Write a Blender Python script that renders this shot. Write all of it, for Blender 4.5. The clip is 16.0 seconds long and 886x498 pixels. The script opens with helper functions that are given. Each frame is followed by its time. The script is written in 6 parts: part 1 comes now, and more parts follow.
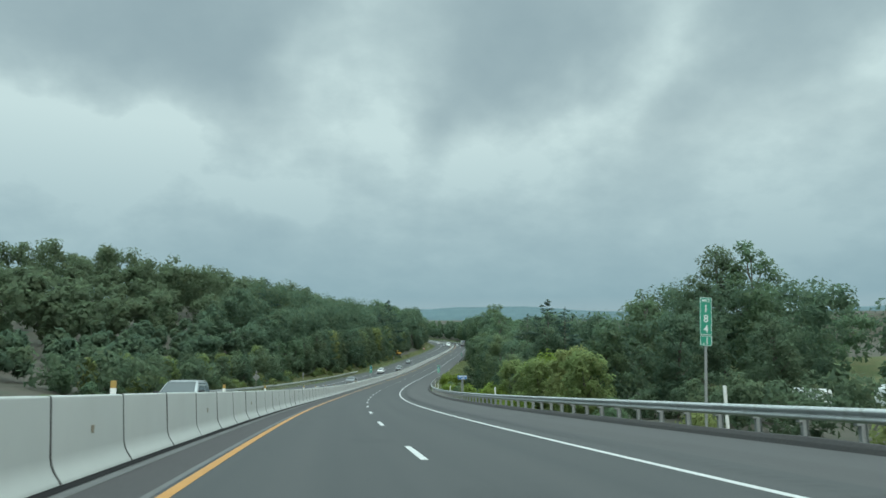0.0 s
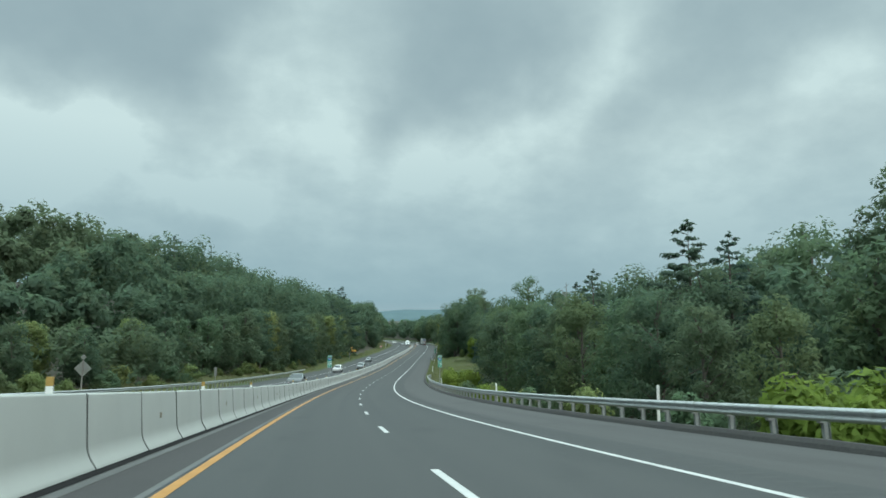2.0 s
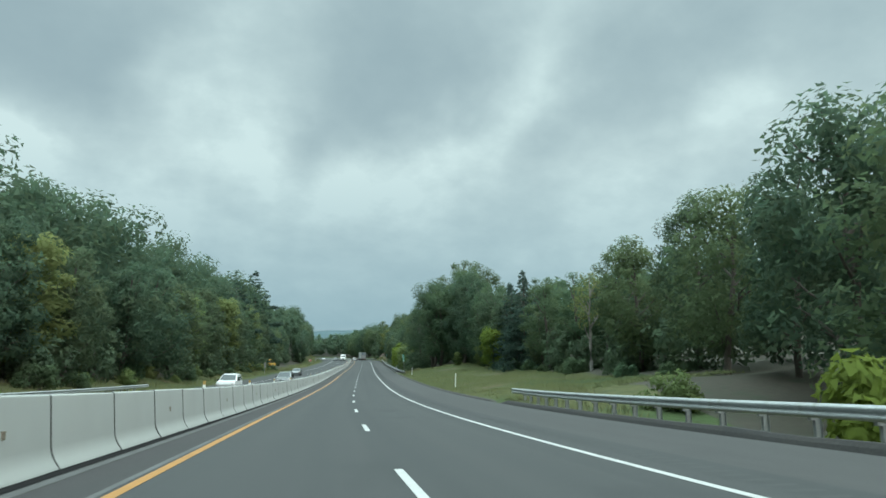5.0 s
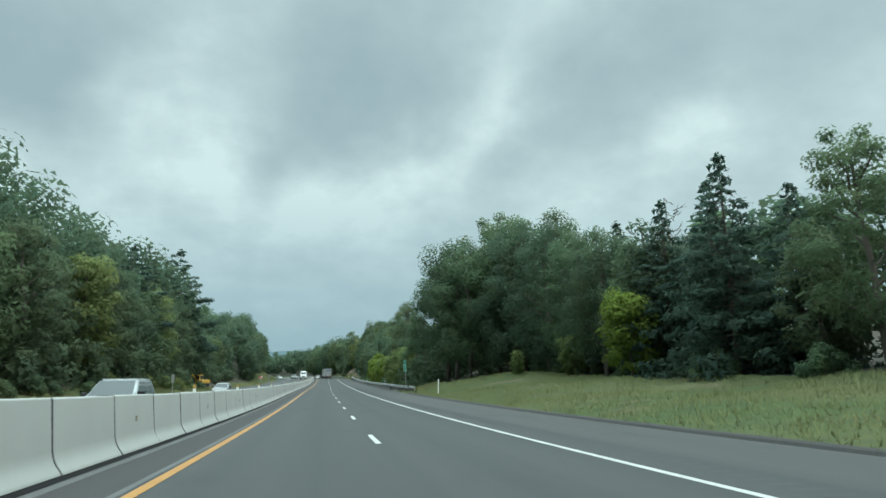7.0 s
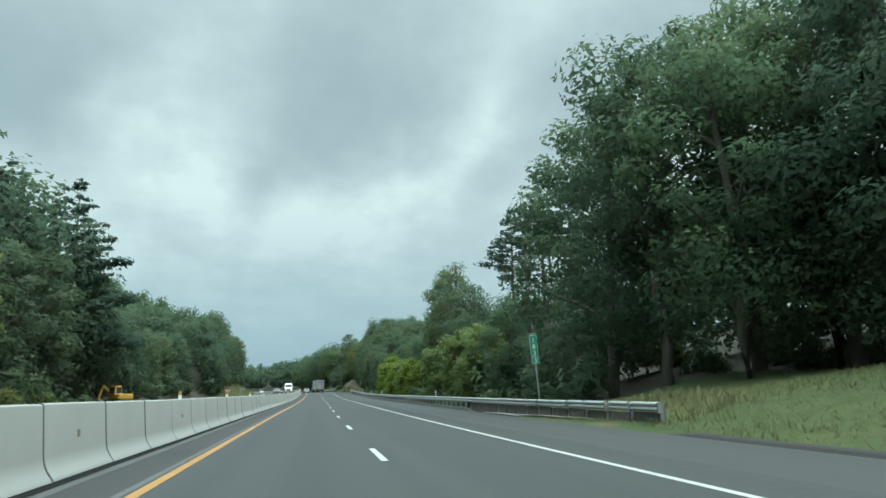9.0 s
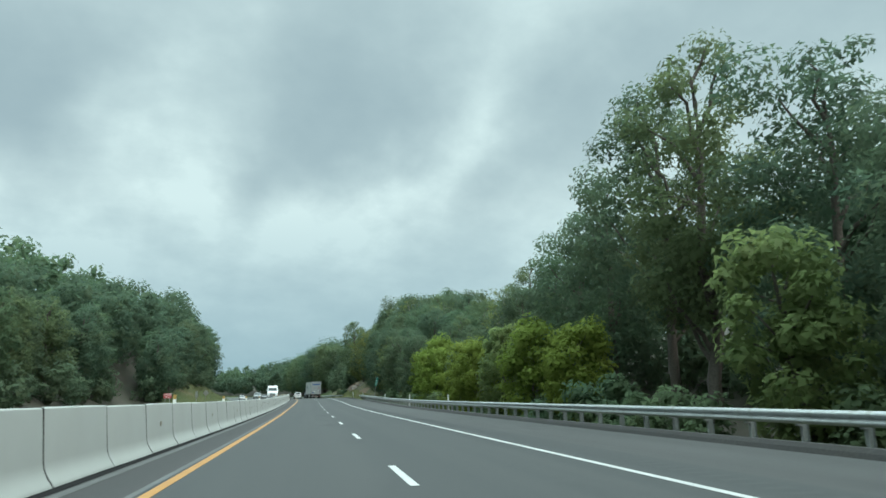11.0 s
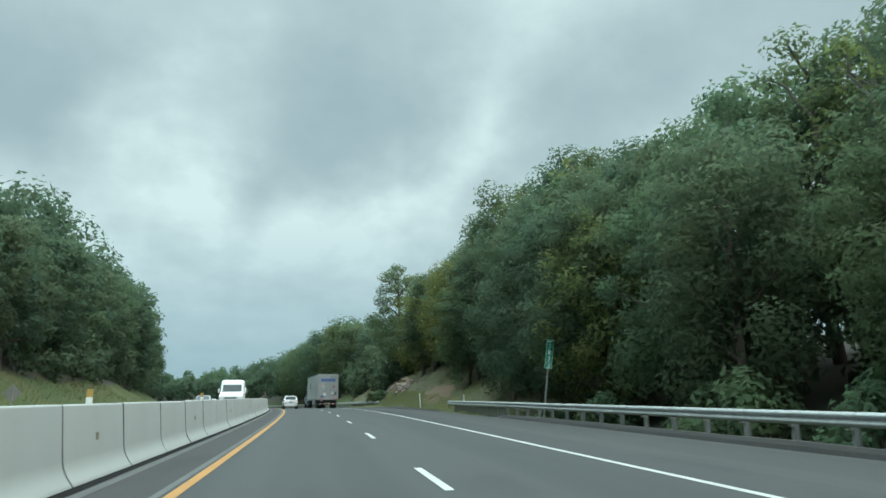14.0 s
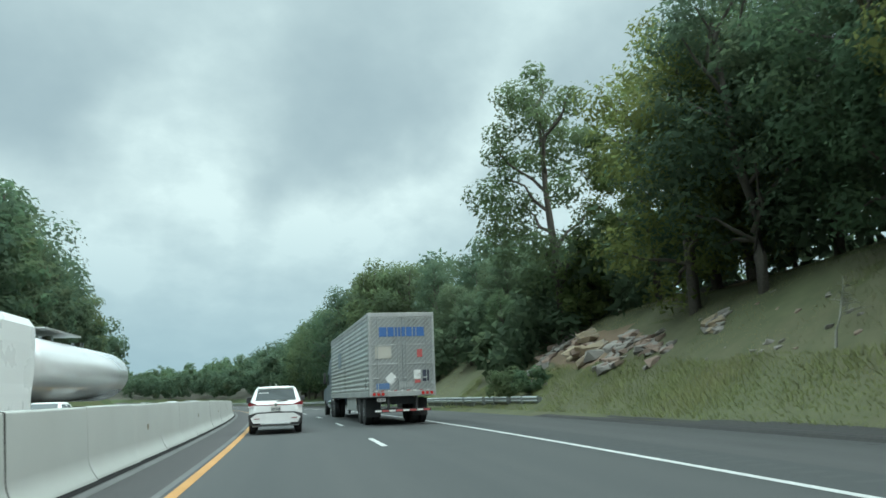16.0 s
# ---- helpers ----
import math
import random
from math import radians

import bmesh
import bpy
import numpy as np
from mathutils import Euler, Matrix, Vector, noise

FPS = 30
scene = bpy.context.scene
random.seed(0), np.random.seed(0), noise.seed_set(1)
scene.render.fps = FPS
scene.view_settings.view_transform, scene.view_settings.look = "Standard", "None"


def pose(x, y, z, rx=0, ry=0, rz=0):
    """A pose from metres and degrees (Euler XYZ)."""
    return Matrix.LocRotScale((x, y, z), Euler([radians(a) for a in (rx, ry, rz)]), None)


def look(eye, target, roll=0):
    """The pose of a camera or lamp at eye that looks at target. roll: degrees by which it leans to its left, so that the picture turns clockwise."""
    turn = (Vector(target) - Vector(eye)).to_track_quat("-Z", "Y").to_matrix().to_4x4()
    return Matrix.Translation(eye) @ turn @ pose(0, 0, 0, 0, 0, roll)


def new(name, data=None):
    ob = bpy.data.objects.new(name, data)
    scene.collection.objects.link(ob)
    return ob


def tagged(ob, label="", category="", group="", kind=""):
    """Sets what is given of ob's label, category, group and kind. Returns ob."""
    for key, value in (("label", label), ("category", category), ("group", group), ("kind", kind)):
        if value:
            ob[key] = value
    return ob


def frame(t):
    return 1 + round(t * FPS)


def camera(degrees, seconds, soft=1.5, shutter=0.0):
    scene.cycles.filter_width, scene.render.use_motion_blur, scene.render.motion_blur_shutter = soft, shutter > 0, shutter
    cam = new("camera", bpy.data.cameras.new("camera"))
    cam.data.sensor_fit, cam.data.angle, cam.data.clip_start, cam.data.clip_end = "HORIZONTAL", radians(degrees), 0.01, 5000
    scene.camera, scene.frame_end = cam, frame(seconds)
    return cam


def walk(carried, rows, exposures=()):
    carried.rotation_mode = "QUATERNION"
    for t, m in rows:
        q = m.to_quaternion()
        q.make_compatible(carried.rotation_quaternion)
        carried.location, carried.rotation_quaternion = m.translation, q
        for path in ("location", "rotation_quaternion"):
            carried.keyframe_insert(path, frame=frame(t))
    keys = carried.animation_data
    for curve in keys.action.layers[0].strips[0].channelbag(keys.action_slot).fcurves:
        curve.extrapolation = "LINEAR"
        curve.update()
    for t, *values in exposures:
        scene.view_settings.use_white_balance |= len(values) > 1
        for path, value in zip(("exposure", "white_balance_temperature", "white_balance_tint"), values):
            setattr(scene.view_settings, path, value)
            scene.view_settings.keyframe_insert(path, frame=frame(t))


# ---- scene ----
cam = camera(64.1, 16.0, soft=1.6, shutter=0.05)
PATH = [
    (0.00, 1.909, 1.308, 1.192, 98.014, -0.104, -9.552),
    (0.50, 2.015, 17.748, 0.281, 98.049, -0.172, -10.699),
    (1.00, 2.429, 34.172, -0.621, 98.107, -0.224, -11.826),
    (1.50, 3.163, 50.559, -1.503, 98.207, -0.244, -12.913),
    (2.00, 4.223, 66.889, -2.345, 98.369, -0.217, -13.942),
    (2.50, 5.605, 83.146, -3.124, 98.592, -0.133, -14.923),
    (3.00, 7.273, 99.328, -3.823, 98.860, -0.007, -15.895),
    (3.50, 9.196, 115.440, -4.428, 99.159, 0.138, -16.895),
    (4.00, 11.360, 131.487, -4.936, 99.475, 0.280, -17.954),
    (4.50, 13.762, 147.474, -5.344, 99.810, 0.402, -19.024),
    (5.00, 16.422, 163.393, -5.651, 100.167, 0.508, -20.053),
    (5.50, 19.349, 179.235, -5.854, 100.550, 0.604, -20.997),
    (6.00, 22.529, 194.993, -5.951, 100.959, 0.698, -21.825),
    (6.50, 25.935, 210.661, -5.943, 101.380, 0.799, -22.545),
    (7.00, 29.526, 226.243, -5.835, 101.795, 0.911, -23.160),
    (7.50, 33.241, 241.778, -5.637, 102.175, 1.031, -23.605),
    (8.00, 37.010, 257.311, -5.362, 102.497, 1.149, -23.846),
    (8.50, 40.783, 272.885, -5.023, 102.747, 1.261, -23.919),
    (9.00, 44.538, 288.518, -4.634, 102.919, 1.357, -23.890),
    (9.50, 48.292, 304.177, -4.209, 103.036, 1.428, -23.903),
    (10.00, 52.083, 319.814, -3.761, 103.135, 1.464, -24.023),
    (10.50, 55.931, 335.401, -3.301, 103.247, 1.457, -24.214),
    (11.00, 59.829, 350.974, -2.832, 103.371, 1.415, -24.375),
    (11.50, 63.748, 366.588, -2.357, 103.497, 1.351, -24.406),
    (12.00, 67.651, 382.293, -1.871, 103.619, 1.274, -24.326),
    (12.50, 71.522, 398.134, -1.367, 103.728, 1.197, -24.198),
    (13.00, 75.374, 414.130, -0.831, 103.826, 1.136, -24.106),
    (13.50, 79.245, 430.226, -0.249, 103.920, 1.122, -24.125),
    (14.00, 83.162, 446.357, 0.387, 103.975, 1.193, -24.175),
    (14.50, 87.108, 462.468, 1.065, 103.947, 1.386, -24.148),
    (15.00, 91.022, 478.530, 1.761, 103.795, 1.723, -23.927),
    (15.50, 94.805, 494.580, 2.443, 103.524, 2.165, -23.448),
    (16.00, 98.362, 510.663, 3.086, 103.179, 2.660, -22.733),
]
walk(cam, [(t, pose(x, y, z, rx, ry, rz)) for t, x, y, z, rx, ry, rz in PATH],
     exposures=[(0, -0.18, 6380, 10), (4, -0.06, 6380, 10), (7, 0.0, 6380, 10), (9.5, 0.10, 6380, 10), (13, 0.02, 6380, 10), (16, 0.17, 6380, 10)])


# ---- the road's line: heading (degrees to the right) and slope (degrees up) at places along it ----
PLACES = [0, 60, 120, 180, 240, 300, 360, 420, 480, 540, 600, 680]
HEADING = [0.00, 3.58, 6.98, 11.12, 13.50, 13.59, 14.13, 13.82, 13.88, 10.67, 5.75, 0.99]
SLOPE = [-3.17, -2.93, -1.88, -0.55, 0.77, 1.51, 1.68, 1.91, 2.42, 1.94, 1.49, 1.69]


def through_keys(values, s):
    """A natural cubic through the values at PLACES; straight on past both ends."""
    x, v = np.array(PLACES, float), np.array(values, float)
    n, h = len(x), np.diff(x)
    a, b = np.eye(n), np.zeros(n)
    for i in range(1, n - 1):
        a[i, i - 1:i + 2] = h[i - 1], 2 * (h[i - 1] + h[i]), h[i]
        b[i] = 6 * ((v[i + 1] - v[i]) / h[i] - (v[i] - v[i - 1]) / h[i - 1])
    m = np.linalg.solve(a, b)
    i = np.clip(np.searchsorted(x, s) - 1, 0, n - 2)
    d, e, w = s - x[i], x[i + 1] - s, h[i]
    r = (m[i] * e ** 3 + m[i + 1] * d ** 3) / (6 * w) + (v[i] / w - m[i] * w / 6) * e + (v[i + 1] / w - m[i + 1] * w / 6) * d
    first = (v[1] - v[0]) / h[0] - h[0] * (2 * m[0] + m[1]) / 6
    last = (v[-1] - v[-2]) / h[-1] + h[-1] * (2 * m[-1] + m[-2]) / 6
    r = np.where(s < x[0], v[0] + first * (s - x[0]), r)
    return np.where(s > x[-1], v[-1] + last * (s - x[-1]), r)


START, END = -100, 1300
STEPS = np.arange(START, END + 1.0)
TURN = np.radians(np.maximum(through_keys(HEADING, STEPS), -32.0))
RISE = np.tan(np.radians(np.clip(through_keys(SLOPE, STEPS + 0.5), -4.0, 2.4)))
TURN_MID = np.radians(np.maximum(through_keys(HEADING, STEPS + 0.5), -32.0))
LINE = np.stack([np.concatenate([[0], np.cumsum(q)[:-1]]) for q in (np.sin(TURN_MID), np.cos(TURN_MID), RISE)], 1)
LINE -= LINE[-START].copy()


def at(s, side, up=0.0):
    """The place s metres along the yellow line, side metres to its right and up metres over the road."""
    x, y, z, a = [np.interp(s, STEPS, q) for q in (LINE[:, 0], LINE[:, 1], LINE[:, 2], TURN)]
    return Vector((x + side * math.cos(a), y - side * math.sin(a), z + up))


def heading(s):
    return math.degrees(np.interp(s, STEPS, TURN))


def slope(s):
    return math.degrees(math.atan(np.interp(s, STEPS, RISE)))


def along(s, side, up=0.0, turn=0.0):
    """The upright pose there: y ahead along the road, x to its right."""
    return Matrix.Translation(at(s, side, up)) @ pose(0, 0, 0, 0, 0, turn - heading(s))


def lying(s, side, up=0.0, turn=0.0):
    """The same pose, tilted with the road's slope."""
    return Matrix.Translation(at(s, side, up)) @ pose(0, 0, 0, 0, 0, -heading(s)) @ pose(0, 0, 0, slope(s)) @ pose(0, 0, 0, 0, 0, turn)

# ---- light: an overcast sky with broken grey cloud, and a weak, wide sun behind it ----
SUN_AZIMUTH, SUN_HEIGHT, ZENITH = 152.0, 44.0, 6.2
world = bpy.data.worlds.new("overcast_sky")
scene.world = world
world.use_nodes = True
wt = world.node_tree


def wnode(kind, **inputs):
    n = wt.nodes.new(kind)
    for key, value in inputs.items():
        n.inputs[int(key[1:])].default_value = value
    return n


def wmath(op, a, b=None, clamp=False):
    n = wt.nodes.new("ShaderNodeMath")
    n.operation, n.use_clamp = op, clamp
    for i, v in enumerate((a, b)):
        if v is None:
            continue
        if isinstance(v, (int, float)):
            n.inputs[i].default_value = v
        else:
            wt.links.new(v, n.inputs[i])
    return n.outputs[0]


def wmix(fac, a, b):
    n = wt.nodes.new("ShaderNodeMix")
    n.data_type = "RGBA"
    for i, v in ((0, fac), (6, a), (7, b)):
        if isinstance(v, (tuple, float, int)):
            n.inputs[i].default_value = v
        else:
            wt.links.new(v, n.inputs[i])
    return n.outputs[2]


def heavens(azimuth, height):
    a, h = radians(azimuth), radians(height)
    return Vector((math.sin(a) * math.cos(h), math.cos(a) * math.cos(h), math.sin(h)))


coord = wnode("ShaderNodeTexCoord").outputs["Generated"]
warp = wnode("ShaderNodeTexNoise", _2=7.0, _3=5.0)
wt.links.new(coord, warp.inputs[0])
shift = wt.nodes.new("ShaderNodeVectorMath")
shift.operation = "MULTIPLY_ADD"
wt.links.new(warp.outputs["Color"], shift.inputs[0])
shift.inputs[1].default_value = (0.17, 0.17, 0.15)
shift.inputs[2].default_value = (-0.085, -0.085, -0.075)
bent = wt.nodes.new("ShaderNodeVectorMath")
bent.operation = "ADD"
wt.links.new(coord, bent.inputs[0])
wt.links.new(shift.outputs[0], bent.inputs[1])
# each cloud: azimuth, height, long and short radius, tilt in degrees, weight (dark is positive)
CLOUDS = [(17.0, 27.0, 5.0, 4.8, 0, 0.85), (13.6, 22.5, 3.8, 3.2, 0, 0.42), (11.3, 19.2, 3.6, 2.2, 58, 0.42), (21.5, 23.5, 4.0, 1.8, 40, 0.28),
          (38.0, 24.4, 7.0, 3.3, 30, 0.55), (30.0, 19.5, 5.5, 1.9, 33, 0.32), (46.5, 28.5, 6.0, 3.5, 30, 0.22), (55.0, 24.0, 4.5, 4.5, 0, 0.12),
          (-8.0, 21.0, 4.2, 2.8, -15, 0.24), (-15.0, 24.0, 9.5, 4.6, 8, 0.95), (-3.5, 26.5, 4.5, 2.2, 25, 0.40), (-9.0, 9.5, 5.5, 2.6, -10, 0.22), (0.5, 21.5, 3.0, 1.6, 50, 0.18),
          (3.5, 26.0, 6.0, 4.0, 62, -0.24), (28.0, 25.0, 6.0, 4.6, 45, -0.26), (24.5, 18.7, 6.5, 1.9, 27, -0.26), (18.5, 15.5, 5.5, 2.4, 12, -0.18), (1.5, 18.0, 6.0, 3.4, -20, -0.32),
          (-21.5, 15.5, 7.0, 3.2, -28, -0.75), (-7.5, 12.6, 6.0, 1.7, -24, -0.48), (43.0, 20.0, 5.0, 2.0, 25, -0.22), (36.0, 8.5, 4.0, 2.5, 0, -0.22),
          (12.0, 40.0, 11.0, 8.0, 20, 0.5), (66.0, 32.0, 13.0, 8.0, 20, 0.4), (-50.0, 30.0, 15.0, 9.0, 10, 0.5)]
dark = wmath("MULTIPLY", 0.0, 0.0)
for azimuth, height, long, short, tilt, weight in CLOUDS:
    to, level, c, s = heavens(azimuth, height), heavens(azimuth + 90, 0), math.cos(radians(tilt)), math.sin(radians(tilt))
    over = level.cross(to)
    squares = []
    for axis in ((level * c + over * s) / radians(long), (over * c - level * s) / radians(short)):
        dot = wt.nodes.new("ShaderNodeVectorMath")
        dot.operation = "DOT_PRODUCT"
        wt.links.new(bent.outputs[0], dot.inputs[0])
        dot.inputs[1].default_value = axis
        squares.append(wmath("MULTIPLY", dot.outputs["Value"], dot.outputs["Value"]))
    dark = wmath("ADD", dark, wmath("MULTIPLY", wmath("EXPONENT", wmath("MULTIPLY", wmath("ADD", *squares), -0.6)), weight))
# streaks and billows of the cloud deck, drawn out towards the horizon
split = wt.nodes.new("ShaderNodeSeparateXYZ")
wt.links.new(coord, split.inputs[0])
high = wmath("MAXIMUM", split.outputs[2], 0.0)
deep = wmath("ADD", high, 0.42)
flat = wt.nodes.new("ShaderNodeCombineXYZ")
wt.links.new(wmath("DIVIDE", split.outputs[0], deep), flat.inputs[0])
wt.links.new(wmath("DIVIDE", split.outputs[1], deep), flat.inputs[1])
deck = wnode("ShaderNodeTexNoise", _2=2.6, _3=5.0, _4=0.5)
wt.links.new(flat.outputs[0], deck.inputs[0])
dark = wmath("ADD", dark, wmath("MULTIPLY", wmath("SUBTRACT", deck.outputs[0], 0.5), 0.6))
fine = wnode("ShaderNodeTexNoise", _2=5.5, _3=8.0, _4=0.58)
wt.links.new(flat.outputs[0], fine.inputs[0])
dark = wmath("ADD", dark, wmath("MULTIPLY", wmath("SUBTRACT", fine.outputs[0], 0.5), 1.0))
dark = wmath("MAXIMUM", wmath("ADD", dark, 0.22), 0.0)
dark = wmath("MULTIPLY", wmath("DIVIDE", dark, wmath("ADD", dark, 0.85)), 1.25, clamp=True)
cloud = wmix(dark, (0.69, 0.875, 0.86, 1), (0.25, 0.368, 0.415, 1))
low = wmath("MULTIPLY", wmath("SUBTRACT", 0.29, high), 4.6, clamp=True)
rim = wmath("MULTIPLY", wmath("SUBTRACT", 0.072, high), 30.0, clamp=True)
cloud = wmix(wmath("MULTIPLY", low, 0.80), cloud, (0.262, 0.435, 0.50, 1))
cloud = wmix(wmath("MULTIPLY", rim, 0.5), cloud, (0.46, 0.59, 0.62, 1))
sky = wt.nodes.new("ShaderNodeTexSky")
sky.sky_type, sky.sun_disc = "NISHITA", False
sky.sun_elevation, sky.sun_rotation = radians(SUN_HEIGHT), radians(SUN_AZIMUTH)
blue = wt.nodes.new("ShaderNodeBackground")
wt.links.new(sky.outputs[0], blue.inputs[0])
blue.inputs[1].default_value = 0.05
grey = wt.nodes["Background"]
wt.links.new(cloud, grey.inputs[0])
# an overcast sky is brightest overhead
wt.links.new(wmath("ADD", 1.0, wmath("MULTIPLY", wmath("MULTIPLY", wmath("SUBTRACT", high, 0.57), 2.4, clamp=True), ZENITH)), grey.inputs[1])
both = wt.nodes.new("ShaderNodeMixShader")
both.inputs[0].default_value = 0.93
wt.links.new(blue.outputs[0], both.inputs[1])
wt.links.new(grey.outputs[0], both.inputs[2])
wt.links.new(both.outputs[0], wt.nodes["World Output"].inputs[0])

sun_data = bpy.data.lights.new("sun", "SUN")
sun_data.energy, sun_data.angle, sun_data.color = 1.5, radians(30), (1.0, 0.96, 0.9)
sun = new("sun", sun_data)
sun.matrix_basis = look(heavens(SUN_AZIMUTH, SUN_HEIGHT) * 100, (0, 0, 0))

# ---- materials ----
def material(name, base, rough=0.8, metal=0.0, spec=0.5):
    m = bpy.data.materials.new(name)
    m.use_nodes = True
    b = m.node_tree.nodes["Principled BSDF"]
    b.inputs["Base Color"].default_value = (*base, 1)
    b.inputs["Roughness"].default_value = rough
    b.inputs["Metallic"].default_value = metal
    b.inputs["Specular IOR Level"].default_value = spec
    return m


def noise_node(nt, scale, detail=4.0, coords="Object", stretch=None):
    c = nt.nodes.new("ShaderNodeTexCoord")
    n = nt.nodes.new("ShaderNodeTexNoise")
    n.inputs["Scale"].default_value, n.inputs["Detail"].default_value = scale, detail
    out = c.outputs[coords]
    if stretch:
        mp = nt.nodes.new("ShaderNodeMapping")
        mp.inputs["Scale"].default_value = stretch
        nt.links.new(out, mp.inputs[0])
        out = mp.outputs[0]
    nt.links.new(out, n.inputs["Vector"])
    return n


def mixed(nt, fac, a, b, mode="MIX"):
    n = nt.nodes.new("ShaderNodeMix")
    n.data_type, n.blend_type = "RGBA", mode
    for i, v in ((0, fac), (6, a), (7, b)):
        if isinstance(v, (tuple, float, int)):
            n.inputs[i].default_value = v if not isinstance(v, tuple) or len(v) == 4 else (*v, 1)
        else:
            nt.links.new(v, n.inputs[i])
    return n.outputs[2]


def ramp(nt, source, lo, hi):
    n = nt.nodes.new("ShaderNodeMapRange")
    n.inputs[1].default_value, n.inputs[2].default_value = lo, hi
    nt.links.new(source, n.inputs[0])
    return n.outputs[0]


def worn(name, base, other, rough=0.8, metal=0.0, big=0.4, fine=12.0, bump=0.15, amount=1.0, coords="Object", stretch=None, spec=0.5, dirt=None, grain=0.72):
    """A surface with large stains and fine grain: base and other colour, a bump and an uneven gloss."""
    m = material(name, base, rough, metal, spec)
    nt = m.node_tree
    b = nt.nodes["Principled BSDF"]
    n1 = noise_node(nt, big, 5.0, coords, stretch)
    n2 = noise_node(nt, fine, 6.0, coords)
    c = mixed(nt, ramp(nt, n1.outputs[0], 0.35, 0.68), base, other)
    c = mixed(nt, ramp(nt, n2.outputs[0], 0.3, 0.75), c, tuple(v * grain for v in base))
    if dirt:
        n3 = noise_node(nt, big * 3.1, 6.0, coords, (1, 1, 0.3))
        c = mixed(nt, ramp(nt, n3.outputs[0], 0.56, 0.72), c, dirt)
    nt.links.new(c, b.inputs["Base Color"])
    r = nt.nodes.new("ShaderNodeMapRange")
    r.inputs[3].default_value, r.inputs[4].default_value = max(0.05, rough - 0.12), min(1, rough + 0.12)
    nt.links.new(n1.outputs[0], r.inputs[0])
    nt.links.new(r.outputs[0], b.inputs["Roughness"])
    if bump:
        bp = nt.nodes.new("ShaderNodeBump")
        bp.inputs["Strength"].default_value, bp.inputs["Distance"].default_value = bump, 0.02
        nt.links.new(n2.outputs[0], bp.inputs["Height"])
        nt.links.new(bp.outputs[0], b.inputs["Normal"])
    return m


def foliage(name, dark, light, warm, through_light=0.22):
    """Leaves: each leaf and each tree differs a little in colour, and light comes through."""
    m = material(name, dark, 0.75, spec=0.15)
    nt = m.node_tree
    b = nt.nodes["Principled BSDF"]
    geo, info = nt.nodes.new("ShaderNodeNewGeometry"), nt.nodes.new("ShaderNodeObjectInfo")
    c = mixed(nt, ramp(nt, geo.outputs["Random Per Island"], -1.0, 2.6), dark, light)
    clump = noise_node(nt, 0.42, 3.0)
    c = mixed(nt, ramp(nt, clump.outputs[0], 0.44, 0.86), c, light)
    shade = noise_node(nt, 0.30, 2.0)
    c = mixed(nt, ramp(nt, shade.outputs[0], 0.50, 0.95), c, warm)
    c = mixed(nt, ramp(nt, info.outputs["Random"], 0.35, 1.6), c, warm)
    nt.links.new(c, b.inputs["Base Color"])
    t = nt.nodes.new("ShaderNodeBsdfTranslucent")
    nt.links.new(c, t.inputs[0])
    mx = nt.nodes.new("ShaderNodeMixShader")
    mx.inputs[0].default_value = through_light
    nt.links.new(b.outputs[0], mx.inputs[1])
    nt.links.new(t.outputs[0], mx.inputs[2])
    nt.links.new(mx.outputs[0], nt.nodes["Material Output"].inputs[0])
    return m


def asphalt(name, base, other, patch=0.03):
    """Asphalt: fine stone grain, long darker wheel tracks and oil streaks along the road (UV in metres)."""
    m = material(name, base, 0.82, spec=0.4)
    nt = m.node_tree
    b = nt.nodes["Principled BSDF"]
    tracks = noise_node(nt, 1.0, 3.0, "UV", (1.1, 0.012, 1))
    stains = noise_node(nt, 1.0, 6.0, "UV", (0.5, 0.16, 1))
    grain = noise_node(nt, 55.0, 3.0, "UV")
    c = mixed(nt, ramp(nt, tracks.outputs[0], 0.35, 0.65), base, other)
    c = mixed(nt, ramp(nt, stains.outputs[0], 0.58, 0.75), c, tuple(v * 0.8 for v in base))
    g = ramp(nt, grain.outputs[0], 0.25, 0.75)
    c = mixed(nt, g, mixed(nt, 0.75, tuple(v * 0.72 for v in base), c), c)
    nt.links.new(c, b.inputs["Base Color"])
    bp = nt.nodes.new("ShaderNodeBump")
    bp.inputs["Strength"].default_value, bp.inputs["Distance"].default_value = 0.35, 0.006
    nt.links.new(grain.outputs[0], bp.inputs["Height"])
    nt.links.new(bp.outputs[0], b.inputs["Normal"])
    return m


ASPHALT = asphalt("asphalt_lanes", (0.036, 0.039, 0.039), (0.046, 0.048, 0.047))
SHOULDER = asphalt("asphalt_shoulder", (0.046, 0.046, 0.045), (0.055, 0.055, 0.054))
INNER = asphalt("asphalt_inner_shoulder", (0.030, 0.030, 0.029), (0.038, 0.035, 0.035))
GUTTER = worn("gutter_concrete", (0.099, 0.102, 0.099), (0.074, 0.074, 0.072), 0.85, big=0.6, fine=9)
SEAM = material("dark_seam", (0.014, 0.014, 0.014), 0.9, spec=0.1)
KERB = worn("asphalt_kerb", (0.030, 0.029, 0.028), (0.045, 0.042, 0.037), 0.9, big=1.2, fine=14, bump=0.5)
GROOVE = asphalt("worn_asphalt_grooves", (0.044, 0.046, 0.046), (0.051, 0.053, 0.052))
WHITE_LINE = worn("white_road_paint", (0.496, 0.503, 0.483), (0.389, 0.396, 0.383), 0.6, big=1.5, fine=25)
